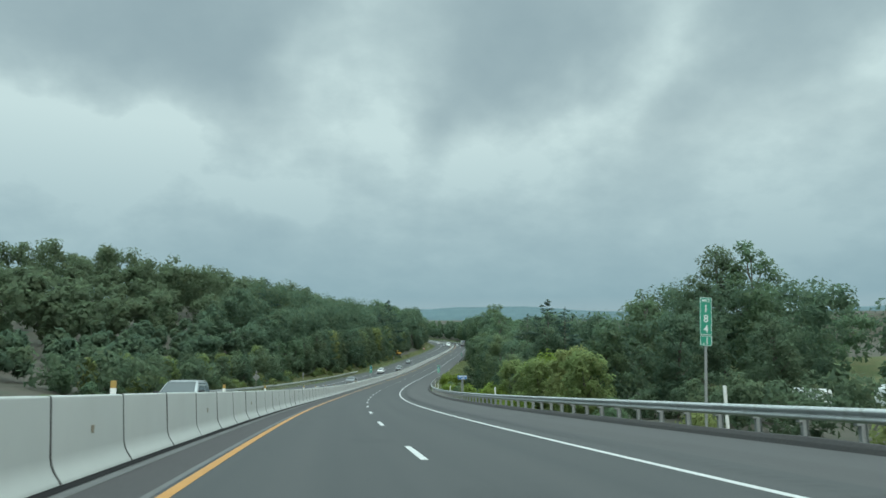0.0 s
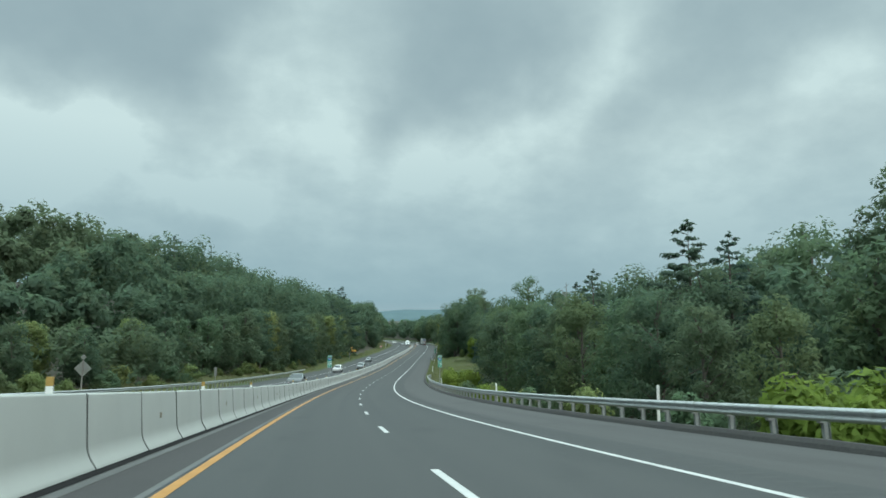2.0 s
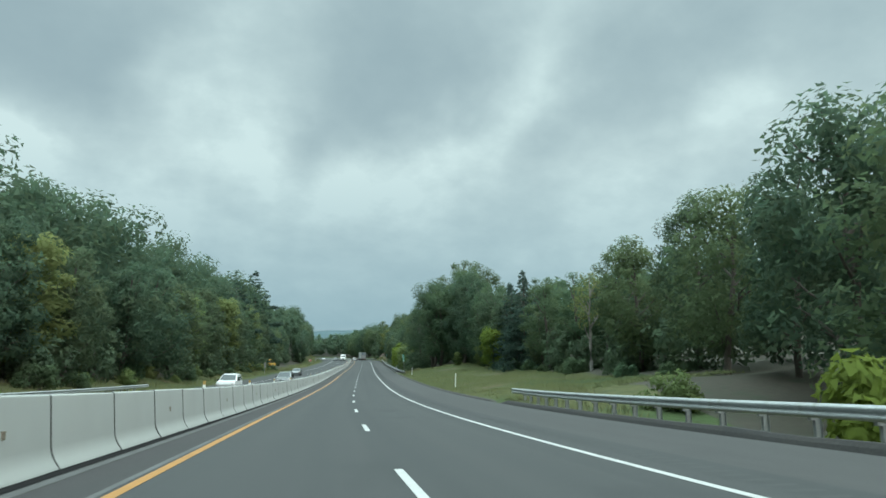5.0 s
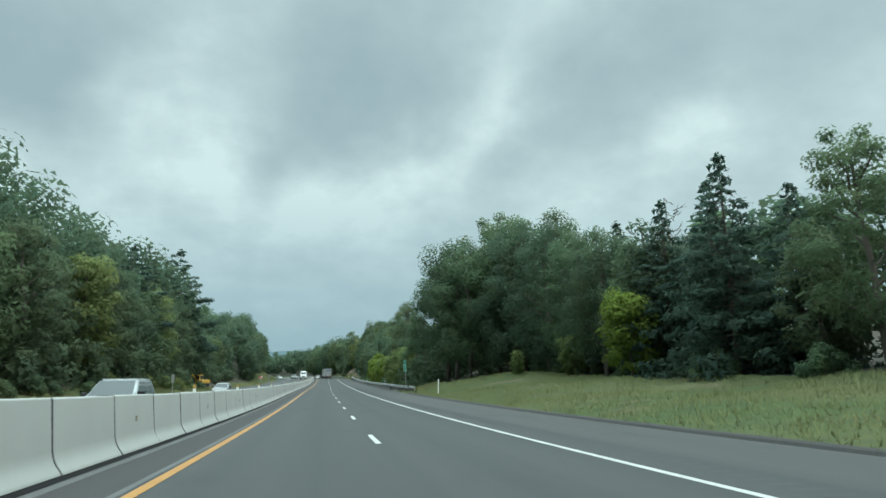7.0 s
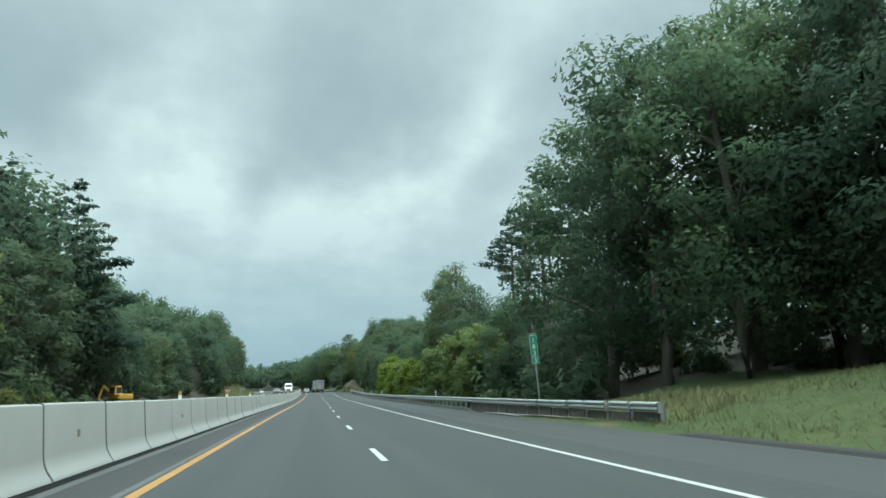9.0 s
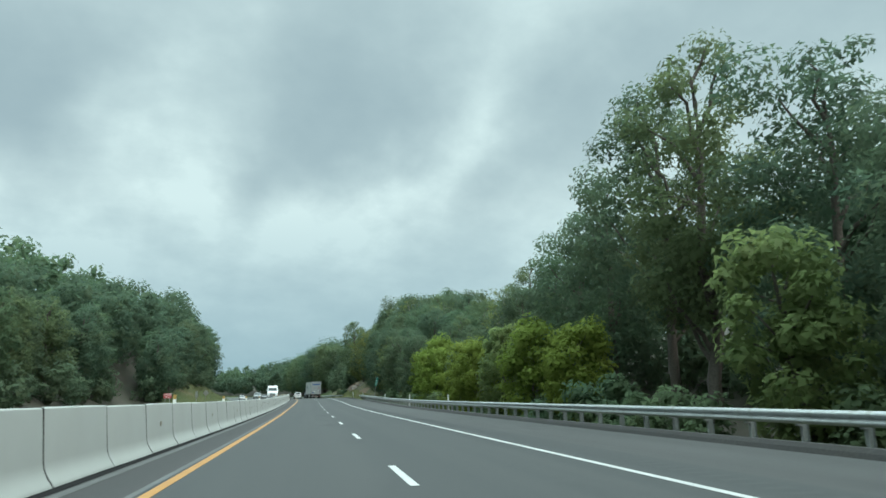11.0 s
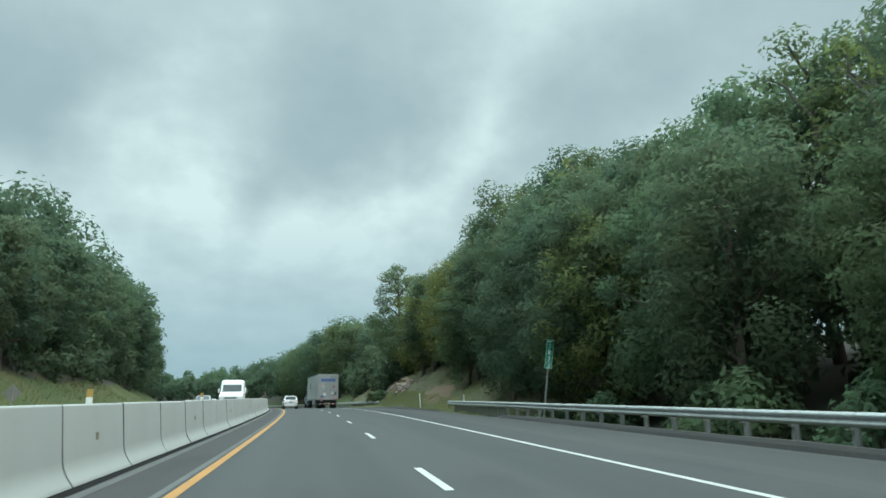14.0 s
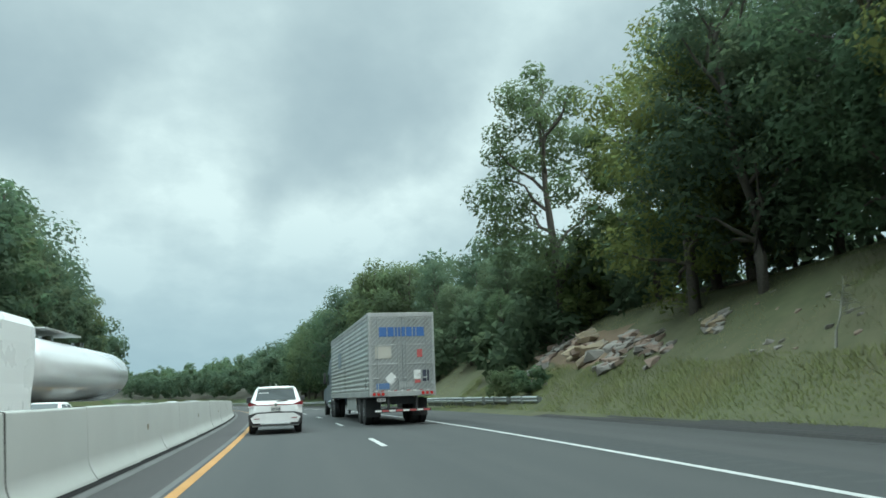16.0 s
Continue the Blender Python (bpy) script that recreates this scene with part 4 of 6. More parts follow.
# right of the road: single trees that stand out (kind, which, place, side, top over the road)
for kind, which, s, side, top in (
        ("tall", 1, 151, 74, 31.5), ("tall", 0, 142, 77, 31), ("oak", 1, 133, 74, 22), ("oak", 2, 158, 72, 23), ("oak", 1, 146, 55, 21), ("oak", 3, 140, 46, 16), ("tall", 0, 22, 23.2, 8.5), ("oak", 2, 134, 33, 13.5), ("oak", 0, 124, 33, 12.5), ("tall", 1, 196, 77, 26), ("oak", 0, 120, 58, 17), ("oak", 2, 165, 62, 21), ("oak", 1, 180, 66, 22),
        ("pine", 0, 129, 33.5, 17.3), ("pine", 1, 126, 36, 15.5), ("pine", 1, 161, 34, 17), ("oak", 3, 148, 38, 13), ("oak", 1, 112, 40, 12), ("oak", 2, 95, 44, 12), ("oak", 0, 80, 50, 11),
        ("young", 0, 53, 20, 4.8), ("young", 1, 60, 20.5, 5.6), ("young", 0, 68, 20, 4.8), ("young", 1, 77, 20.5, 4.5), ("young", 0, 84, 21, 5.2), ("bright", 1, 73, 22, 5.4),
        ("oak", 1, 98, 23, 6), ("oak", 0, 107, 24, 7), ("oak", 2, 118, 26, 9.5), ("oak", 3, 128, 27, 10), ("oak", 1, 138, 26, 11), ("oak", 0, 146, 27, 12),
        ("oak", 2, 154, 27, 12), ("oak", 3, 162, 26, 12.5), ("tall", 0, 182, 28, 18.5), ("oak", 1, 170, 27, 13), ("oak", 0, 176, 24, 12.5), ("oak", 3, 186, 25, 14),
        ("spruce", 0, 180, 47, 18.5), ("pine", 0, 192, 39, 18.5), ("oak", 2, 195, 27, 16.5), ("oak", 0, 203, 29, 15), ("dead", 0, 188, 36, 18),
        ("oak", 3, 211, 29, 16), ("tall", 1, 219, 31, 17), ("oak", 1, 228, 30, 15), ("tall", 0, 236, 31, 16.5), ("thin", 0, 243, 30, 14), ("tall", 0, 250, 31, 14.5),
        ("dead", 1, 246, 33, 15), ("oak", 1, 254, 33, 11), ("airy", 0, 259.5, 29.5, 15.6), ("oak", 0, 264.5, 30, 11), ("spruce", 1, 271.8, 29, 17.8), ("spruce", 0, 276, 30.5, 17.2), ("spruce", 1, 280.5, 29, 16.6), ("spruce", 0, 267.5, 31, 14.5), ("oak", 3, 285, 29, 14),
        ("dead", 0, 284, 32, 18), ("oak", 0, 283, 29, 15.5), ("spruce", 1, 296, 32, 18.5), ("bright", 0, 281, 26, 9), ("oak", 2, 291, 28, 17), ("oak", 1, 299, 29, 19.5),
        ("young", 1, 296, 26.5, 6.5), ("oak", 3, 307, 28, 21), ("tall", 1, 311, 31, 23), ("oak", 0, 316, 26, 21), ("tall", 0, 322, 27, 24), ("oak", 1, 323, 22, 21),
        ("airy", 0, 331, 28, 28.6), ("oak", 2, 329, 21, 23.7), ("airy", 0, 336.5, 21, 23), ("oak", 0, 342, 23.5, 19.5), ("oak", 2, 318, 28, 24), ("oak", 1, 325, 28.5, 26), ("dead", 1, 347, 19, 18), ("young", 0, 303, 23, 5),
        ("bare_pine", 0, 358, 24, 24.4), ("bare_pine", 0, 353, 25, 20.9), ("bare_pine", 0, 369, 24, 22.9), ("dead", 0, 362, 24, 20.5), ("dead", 1, 350, 22, 17.5),
        ("oak", 1, 349, 18, 10), ("young", 0, 356, 16.5, 8), ("young", 1, 363, 17, 8.5), ("oak", 2, 372, 19, 11), ("oak", 3, 380, 21, 16), ("tall", 0, 387, 20, 19.5),
        ("tall", 1, 394, 22, 20), ("young", 0, 376, 16.5, 7), ("bright", 0, 396, 17, 6), ("bright", 1, 404, 17, 7), ("young", 1, 411, 17, 7.5), ("oak", 0, 402, 22, 18),
        ("bright", 0, 421, 17, 6.8), ("bright", 1, 426.5, 17.5, 7.2), ("bright", 1, 443.5, 17.5, 7.6), ("bright", 0, 448.5, 18.5, 9.4), ("bright", 1, 455, 18.5, 8.2), ("oak", 2, 435, 19, 8), ("oak", 1, 412, 24, 18),
        ("tall", 0, 433, 26, 17), ("tall", 1, 427, 27, 16), ("thin", 0, 440, 25, 15), ("oak", 2, 423, 22, 13), ("oak", 3, 448, 23, 11), ("oak", 0, 456, 22, 12),
        ("rust", 0, 470, 17.5, 5), ("thin", 0, 508, 24, 22.5), ("thin", 0, 480, 26, 18.5),
        ("airy", 0, 561.5, 18.4, 23.2), ("airy", 1, 556, 21.5, 19.5), ("tall", 0, 553, 27, 20.5), ("near_mid", 1, 547, 20.5, 18.5), ("near_mid", 1, 493, 18, 13), ("young", 1, 560, 19.2, 11), ("oak", 2, 564, 18, 9.5), ("oak", 1, 569, 17, 9), ("oak", 0, 572, 19, 13), ("oak", 3, 577, 17, 10), ("oak", 2, 583, 17.5, 12)):
    to_top(kind, which, s, side, top)
# the wall of woods between: front rows, their tops read along the road
def fill(s0, s1, step, side, spread, tops, kinds, jitter=1.2):
    s = s0
    while s < s1:
        if kinds == WOOD:
            q = side + random.uniform(-spread, spread)
            CROWDS.append((s, q, max(4.0, np.interp(s, [k[0] for k in tops], [k[1] for k in tops]) + random.uniform(-1.6, 1.0) - land(s, q))))
            s += step * random.uniform(0.75, 1.1)
            continue
        kind, which = random.choice(kinds)
        q = side + random.uniform(-spread, spread)
        to_top(kind, which, s + random.uniform(-1, 1) * step * 0.3, q, np.interp(s, [k[0] for k in tops], [k[1] for k in tops]) + random.uniform(-jitter, jitter * 0.6), wide=random.uniform(0.9, 1.15))
        s += step * random.uniform(0.8, 1.2)


OAKS = [("oak", i) for i in range(4)]
WOOD, CROWDS = "crowd", []
fill(460, 522, 5.2, 18.5, 1.5, [(460, 11), (480, 13), (500, 15.5)], OAKS)
fill(523, 549, 5.0, 18.5, 1.2, [(523, 17), (548, 18.5)], [("near_mid", 0), ("near_mid", 1), ("oak", 1), ("oak", 2)])
fill(455, 560, 6.0, 24, 2, [(455, 13.6), (468, 15.9), (482, 19.2), (498, 21.4), (507, 23.3), (518, 24.6), (527, 26.5), (537, 23.5), (545, 21.5), (563, 21.5)], OAKS + [("tall", 0)])
fill(462, 520, 6.0, 30, 1.5, [(462, 15.5), (470, 18.6), (480, 20.8), (490, 22), (500, 23), (520, 25), (540, 26.5)], OAKS, 0.8)
fill(500, 556, 7.0, 21.5, 1.0, [(500, 18.5), (520, 21), (527, 22.5), (535, 20), (556, 19)], OAKS)
fill(572, 700, 6.0, 20, 2.5, [(572, 12.5), (590, 15.5), (602, 18.5), (620, 22), (650, 19.5), (700, 18)], OAKS)
fill(575, 800, 8.0, 28, 3, [(575, 15), (600, 19), (620, 22), (650, 25), (700, 23), (800, 19)], WOOD)
fill(700, 1000, 8.0, 19, 3, [(700, 15), (760, 14), (1000, 15)], WOOD)
fill(405, 460, 6.0, 30, 3, [(405, 15.5), (430, 14.5), (460, 13)], WOOD)
fill(340, 405, 6.0, 31, 3, [(340, 12), (360, 9.5), (382, 10.5), (395, 15), (405, 17)], WOOD)
fill(205, 340, 6.0, 37, 3, [(205, 16), (240, 15), (262, 15), (300, 16), (318, 14), (340, 12.5)], WOOD)
fill(110, 205, 6.0, 46, 4, [(110, 12), (160, 16), (205, 18)], WOOD)
fill(60, 205, 7.0, 74, 6, [(60, 11), (110, 18), (160, 24), (205, 25)], WOOD)
# left of the opposite carriageway
fill(62, 372, 6.4, -24.5, 1.8, [(62, 4), (110, 6), (150, 9), (190, 12.5), (220, 15), (300, 17), (372, 18)], OAKS + [("young", 0)])
fill(66, 400, 6.2, -31, 2, [(66, 5.5), (110, 7.5), (150, 11.5), (185, 17.5), (220, 22), (260, 24.5), (300, 24), (340, 26), (400, 26)], WOOD)
fill(70, 420, 6.8, -38, 2.5, [(70, 7.5), (110, 9.8), (150, 14), (185, 23.5), (220, 30), (260, 29), (290, 28.5), (340, 29.5), (365, 31), (395, 30), (420, 21)], WOOD)
fill(376, 478, 5.6, -31, 1.5, [(376, 22), (400, 20), (430, 15), (478, 17)], OAKS)
fill(415, 640, 6.4, -38, 2.5, [(415, 19), (440, 19), (480, 22), (530, 27), (565, 29), (640, 32)], WOOD)
fill(484, 660, 5.6, -25.5, 2, [(484, 14), (520, 17.5), (542, 21), (560, 22.5), (600, 24.5), (650, 23.5), (660, 22)], OAKS)
fill(490, 680, 6.4, -31.5, 2, [(490, 20), (530, 24), (560, 30), (640, 32), (680, 33)], WOOD)
fill(660, 860, 8.0, -24, 3, [(660, 18), (860, 18)], WOOD)
for kind, which, s, side, top in (("pine", 0, 393, -30, 32.5), ("pine", 1, 381, -34, 31), ("pine", 1, 388, -31, 29), ("pine", 0, 340, -26, 23.5), ("pine", 1, 402, -31, 27), ("spruce", 1, 369, -30, 26), ("pine", 1, 220, -42, 31), ("tall", 0, 226, -39, 28)):
    to_top(kind, which, s, side, top)
# verge shrubs
for kind, which, s, side, height in (
        ("gold_shrub", 0, 87, 16.6, 3.9), ("gold_shrub", 0, 84, 17.4, 3.6), ("gold_shrub", 0, 177, 17.0, 4.8), ("gold_shrub", 0, 181, 18.0, 4.6), ("gold_shrub", 0, 137, 16.3, 3.0), ("shrub", 0, 140, 16.6, 2.6),
        ("shrub", 1, 158, 16.5, 2.6), ("shrub", 0, 166, 17, 2.4), ("shrub", 0, 109, 17, 3.0), ("shrub", 1, 122, 17.2, 2.8), ("shrub", 0, 30, 17, 2.2), ("shrub", 1, 42, 17.5, 2.4), ("shrub", 0, 20, 18, 2.2),
        ("shrub", 1, 96, 17.5, 2.8), ("shrub", 0, 129, 18, 2.4), ("shrub", 1, 148, 18.5, 3.0), ("shrub", 0, 198, 19, 2.2), ("gold_shrub", 0, 66, 17, 2.6), ("shrub", 1, 560, 13.8, 2.0), ("shrub", 1, 557, 14.2, 1.6)):
    plant(kind, which, s, side, height - 0.5 * min(0.0, land(s, side)), wide=0.72 if land(s, side) < -0.5 else 1.0)
for s in np.arange(345, 500, 6.0):
    plant("shrub", 1, s + random.uniform(-2, 2), random.uniform(15.5, 17.5), random.uniform(1.6, 3.4))
for s in np.arange(215, 345, 8.0):
    plant("shrub", 1, s + random.uniform(-2, 2), random.uniform(26, 29), random.uniform(1.2, 2.6))
for s in np.arange(70, 372, 7.0):
    plant("shrub", random.randrange(2), s + random.uniform(-2, 2), random.uniform(-22.5, -20.5), random.uniform(1.4, 2.8))


def far_woods(name, label, spots, leaves, size, mat, seed, low=False):
    """Woods too far off to be counted: one mesh of many crowns."""
    rng = np.random.default_rng(seed)
    allv = []
    for s, side, height in spots:
        base = np.array(at(s, side, land(s, side)))
        w = height * (rng.uniform(0.45, 0.6) if low else rng.uniform(0.24, 0.34))
        cs, rs = [], []
        for _ in range(12):
            d = rng.normal(size=3)
            d /= np.linalg.norm(d)
            cs.append(base + np.array([d[0] * w * .7, d[1] * w * .7, height * ((0.45 + 0.42 * d[2]) if low else (0.56 + 0.36 * d[2]))]))
            rs.append((w * .48, w * .48, w * .44))
        allv.append(leaf_cards(rng, cs, rs, leaves, size))
    return tagged(new(name, card_mesh(name, np.concatenate(allv), mat)), label, "woods", kind="stuff")


far_woods("woods_behind", "close-set dark green woods behind the roadside trees", CROWDS, 860, 0.58, LEAF_DARK, 3)
spots = [(s + random.uniform(-3, 3), side + random.uniform(-4, 4), random.uniform(14, 19) * (1.05 if s > 200 else 0.72)) for side in (-48, -60, -74, -90, -108, -128) for s in np.arange(90, 470, 8.5)]
far_woods("hillside_woods", "dense dark green woods covering the hillside", spots, 760, 0.76, LEAF_DARK, 5)
spots = [(s + random.uniform(-3, 3), side + random.uniform(-4, 4), random.uniform(15, 19)) for side in (-46, -58) for s in np.arange(470, 720, 8.5)]
spots += [(s + random.uniform(-3, 3), side + random.uniform(-4, 4), random.uniform(12, 15)) for side in (40, 54) for s in np.arange(210, 800, 9.5) if not 498 < s < 572]
spots += [(s + random.uniform(-4, 4), side + random.uniform(-5, 5), random.uniform(11, 15)) for side in (28, 40) for s in np.arange(800, 1150, 10)]
spots += [(s + random.uniform(-4, 4), side + random.uniform(-5, 5), random.uniform(12, 16)) for side in (-26, -40) for s in np.arange(860, 1100, 10)]
spots += [(s + random.uniform(-4, 4), side + random.uniform(-8, 8), random.uniform(12, 17)) for side in (95, 125) for s in np.arange(110, 330, 11)]
far_woods("distant_woods", "distant belt of mixed green woods", spots, 420, 0.92, LEAF, 4)
# undergrowth that closes the woods below the crowns
rng = np.random.default_rng(21)
spots = [(s, side + rng.uniform(-2, 2), rng.uniform(3.0, 6.5)) for s, side in [(s, 24) for s in np.arange(345, 500, 3.5)] + [(s, 23.0) for s in np.arange(508, 600, 2.6)] + [(s, 17.5) for s in np.arange(561, 600, 2.4)] + [(s, 20.5) for s in np.arange(556, 600, 2.6)] + [(s, 27) for s in np.arange(575, 620, 3.2)]
         + [(s, 31) for s in np.arange(215, 345, 3.2)] + [(s, 18.5) for s in np.arange(334, 350, 2.5)] + [(s, 33) for s in np.arange(100, 205, 3.5)] + [(s, 42) for s in np.arange(56, 110, 4.0)] + [(s, 56) for s in np.arange(66, 150, 4.5)] + [(s, -24) for s in np.arange(70, 372, 4.0)] + [(s, -30) for s in np.arange(380, 480, 3.5)] + [(s, -24.5) for s in np.arange(484, 660, 4.0)]]
far_woods("undergrowth", "tangled dark undergrowth below the trees", spots, 360, 0.44, LEAF_DARK, 6, low=True)

# ---- grass ----
def grass(name, label, count, s0, s1, a0, a1, length, mat, seed, keep=None):
    rng = np.random.default_rng(seed)
    out = []
    while len(out) < count:
        s, a = rng.uniform(s0, s1), rng.uniform(a0, a1)
        if keep and not keep(s, a):
            continue
        p = np.array(at(s, a, land(s, a) - 0.03))
        clump = 0.6 + 0.8 * max(0, noise.noise(Vector((s * 0.4, a * 0.4, 5))) + 0.3)
        h = length * rng.uniform(0.5, 1.2) * clump
        d = rng.uniform(0, 6.28)
        w = np.array([math.cos(d), math.sin(d), 0]) * length * 0.09
        tip = np.array([rng.normal() * h * .35, rng.normal() * h * .35, h])
        n = np.array([-tip[0] * 0.8, -tip[1] * 0.8, h]) / np.linalg.norm([tip[0] * 0.8, tip[1] * 0.8, h])
        turn = radians(heading(s)) + (0.7 if a > 0 else -0.7)
        if w[0] * math.cos(turn) - w[1] * math.sin(turn) < 0:
            w = -w
        out.append(np.concatenate([np.stack([p - w, p + w, p + tip]), np.tile(n, (3, 1))], 1))
    return tagged(new(name, card_mesh(name, np.concatenate(out), mat)), label, "grass", kind="stuff")


def not_bare(s, a):
    return noise.noise(Vector((s * 0.13, a * 0.25, 2))) < 0.22


grass("meadow_grass", "uncut green grass on the roadside bank", 70000, 205, 324, 12.5, 27, 0.24, GRASS_BLADE, 11)
grass("bank_grass", "patchy green grass on the steep road cutting", 42000, 500, 580, 12.6, 17.0, 0.24, BANK_BLADE, 12, lambda s, a: not_bare(s, a) and a < 15.2 + 1.6 * noise.noise(Vector((s * 0.2, a * 0.3, 9))))
grass("bank_dry_grass", "dry straw-coloured grass on the road cutting", 24000, 498, 590, 14.0, 22, 0.20, DRY_GRASS, 13, lambda s, a: noise.noise(Vector((s * 0.3, a * 0.5, 4))) < 0.12)
grass("verge_grass", "long grass and weeds behind the guardrail", 12000, 5, 208, 13.2, 17, 0.42, GRASS_BLADE, 14, not_bare)
grass("verge_grass_woods", "weeds and grass in front of the woods", 9000, 314, 512, 13.1, 17, 0.42, GRASS_BLADE, 15, lambda s, a: s < 356 or s > 486)
grass("far_verge_grass", "grass strip beyond the opposite carriageway", 20000, 120, 560, -24, -16.6, 0.5, GRASS_BLADE, 16)

# ---- paints and plastics of vehicles and signs ----
CAR_WHITE = worn("white_car_paint", (0.72, 0.74, 0.73), (0.68, 0.70, 0.69), 0.28, big=0.8, fine=30, bump=0.0, grain=0.96)
CAR_SILVER = worn("silver_car_paint", (0.30, 0.32, 0.32), (0.27, 0.29, 0.29), 0.3, 0.5, big=0.8, fine=30, bump=0.0, grain=0.96)
CAR_GREY = worn("grey_car_paint", (0.20, 0.22, 0.22), (0.17, 0.185, 0.19), 0.3, 0.4, big=0.8, fine=30, bump=0.0, grain=0.96)
TRUCK_BLUE = worn("dark_blue_paint", (0.10, 0.135, 0.17), (0.13, 0.16, 0.19), 0.4, 0.2, big=0.8, fine=20, bump=0.0, grain=0.96)
GLASS = material("tinted_glass", (0.050, 0.062, 0.064), 0.16, spec=0.2)
GLASS_PALE = material("windscreen_glass", (0.16, 0.19, 0.20), 0.08, spec=0.8)
BLACK_PLASTIC = worn("black_plastic", (0.028, 0.029, 0.030), (0.05, 0.05, 0.05), 0.6, big=2, fine=30, bump=0.05)
RUBBER = worn("tyre_rubber", (0.022, 0.022, 0.023), (0.04, 0.039, 0.037), 0.85, big=3, fine=40, bump=0.2)
ALLOY = worn("alloy_wheel", (0.42, 0.43, 0.44), (0.3, 0.3, 0.31), 0.35, 0.8, big=3, fine=20, bump=0.0)
RED_LENS = material("red_lens", (0.22, 0.022, 0.028), 0.2, spec=0.5)
PALE_LENS = material("clear_lens", (0.55, 0.52, 0.52), 0.12, spec=0.7)
TAIL_GLOW = material("lit_tail_lamp", (0.40, 0.035, 0.03), 0.2)
TAIL_GLOW.node_tree.nodes["Principled BSDF"].inputs["Emission Color"].default_value = (1.0, 0.06, 0.04, 1)
TAIL_GLOW.node_tree.nodes["Principled BSDF"].inputs["Emission Strength"].default_value = 0.08
CHROME = material("chrome", (0.6, 0.62, 0.62), 0.15, 1.0)
SKID_SILVER = material("silver_trim", (0.55, 0.57, 0.57), 0.35, 0.4)
PLATE_PAINT = material("number_plate", (0.42, 0.43, 0.40), 0.5)
INK = material("dark_ink", (0.04, 0.045, 0.07), 0.6)
TRAILER_SKIN = worn("trailer_aluminium", (0.62, 0.64, 0.63), (0.52, 0.54, 0.53), 0.32, 0.5, big=0.6, fine=14, bump=0.04, dirt=(0.30, 0.30, 0.28))
TRAILER_DOOR = worn("trailer_door_steel", (0.46, 0.48, 0.47), (0.37, 0.39, 0.385), 0.34, 0.6, big=0.7, fine=9, bump=0.05, dirt=(0.24, 0.24, 0.22), stretch=(1, 1, 0.6))
nt = TRAILER_DOOR.node_tree
# quilted steel: its diagonal sheen is painted as paler bands in the base colour
quilt = nt.nodes.new("ShaderNodeTexWave")
quilt.bands_direction = "DIAGONAL"
quilt.inputs["Scale"].default_value, quilt.inputs["Distortion"].default_value = 3.6, 0.6
turn = nt.nodes.new("ShaderNodeMapping")
turn.inputs["Scale"].default_value = (-1, 0, 1)
nt.links.new(nt.nodes.new("ShaderNodeTexCoord").outputs["Object"], turn.inputs[0])
nt.links.new(turn.outputs[0], quilt.inputs["Vector"])
b = nt.nodes["Principled BSDF"]
painted_sheen = mixed(nt, ramp(nt, quilt.outputs["Fac"], 0.55, 1.0), b.inputs["Base Color"].links[0].from_socket, (0.49, 0.51, 0.50))
nt.links.new(painted_sheen, b.inputs["Base Color"])
TRAILER_FRAME = worn("trailer_frame_steel", (0.50, 0.52, 0.51), (0.38, 0.39, 0.38), 0.45, 0.4, big=1.2, fine=14, bump=0.04)
LETTER_BLUE = worn("blue_vinyl", (0.035, 0.12, 0.34), (0.06, 0.15, 0.34), 0.5, big=3, fine=20, bump=0.0, grain=0.96)
FADED_BLUE = worn("faded_blue_vinyl", (0.24, 0.30, 0.36), (0.30, 0.34, 0.37), 0.5, big=3, fine=20, bump=0.0)
DECAL_WHITE = material("white_decal", (0.66, 0.67, 0.65), 0.5)
DECAL_RED = material("red_decal", (0.42, 0.09, 0.085), 0.5)
DECAL_BLUE = material("blue_decal", (0.10, 0.18, 0.33), 0.5)
DECAL_BEIGE = material("beige_decal", (0.42, 0.41, 0.36), 0.6)
TANK_WHITE = worn("white_tank", (0.74, 0.76, 0.76), (0.70, 0.72, 0.72), 0.16, 0.35, big=0.5, fine=8, bump=0.0, grain=0.96)
SIGN_GREEN = worn("green_sign_sheet", (0.02, 0.27, 0.17), (0.025, 0.23, 0.15), 0.45, big=2, fine=20, bump=0.0, grain=0.96)
SIGN_BLUE = worn("blue_sign_sheet", (0.03, 0.16, 0.42), (0.03, 0.14, 0.36), 0.45, big=2, fine=20, bump=0.0, grain=0.96)
SIGN_RED = worn("red_sign_sheet", (0.44, 0.055, 0.065), (0.38, 0.05, 0.06), 0.5, big=2, fine=20, bump=0.0, grain=0.96)
SIGN_WHITE = worn("white_sign_sheet", (0.72, 0.74, 0.72), (0.64, 0.66, 0.64), 0.45, big=2, fine=20, bump=0.0, grain=0.96)
SIGN_BACK = worn("bare_aluminium", (0.33, 0.335, 0.31), (0.27, 0.27, 0.245), 0.5, 0.5, big=1.5, fine=14, bump=0.03)
AMBER = worn("amber_marker", (0.42, 0.27, 0.07), (0.36, 0.24, 0.08), 0.5, big=3, fine=20, bump=0.0)
MARKER_WHITE = worn("white_marker_plastic", (0.68, 0.69, 0.66), (0.58, 0.59, 0.55), 0.55, big=3, fine=20, bump=0.0, grain=0.96)
MACHINE_YELLOW = worn("machine_yellow", (0.60, 0.36, 0.05), (0.48, 0.29, 0.06), 0.5, big=1.5, fine=14, bump=0.03)


def thing_at(name, m, label, category, group=""):
    ob = tagged(new(name), label, category, group)
    ob.matrix_basis = m
    return ob


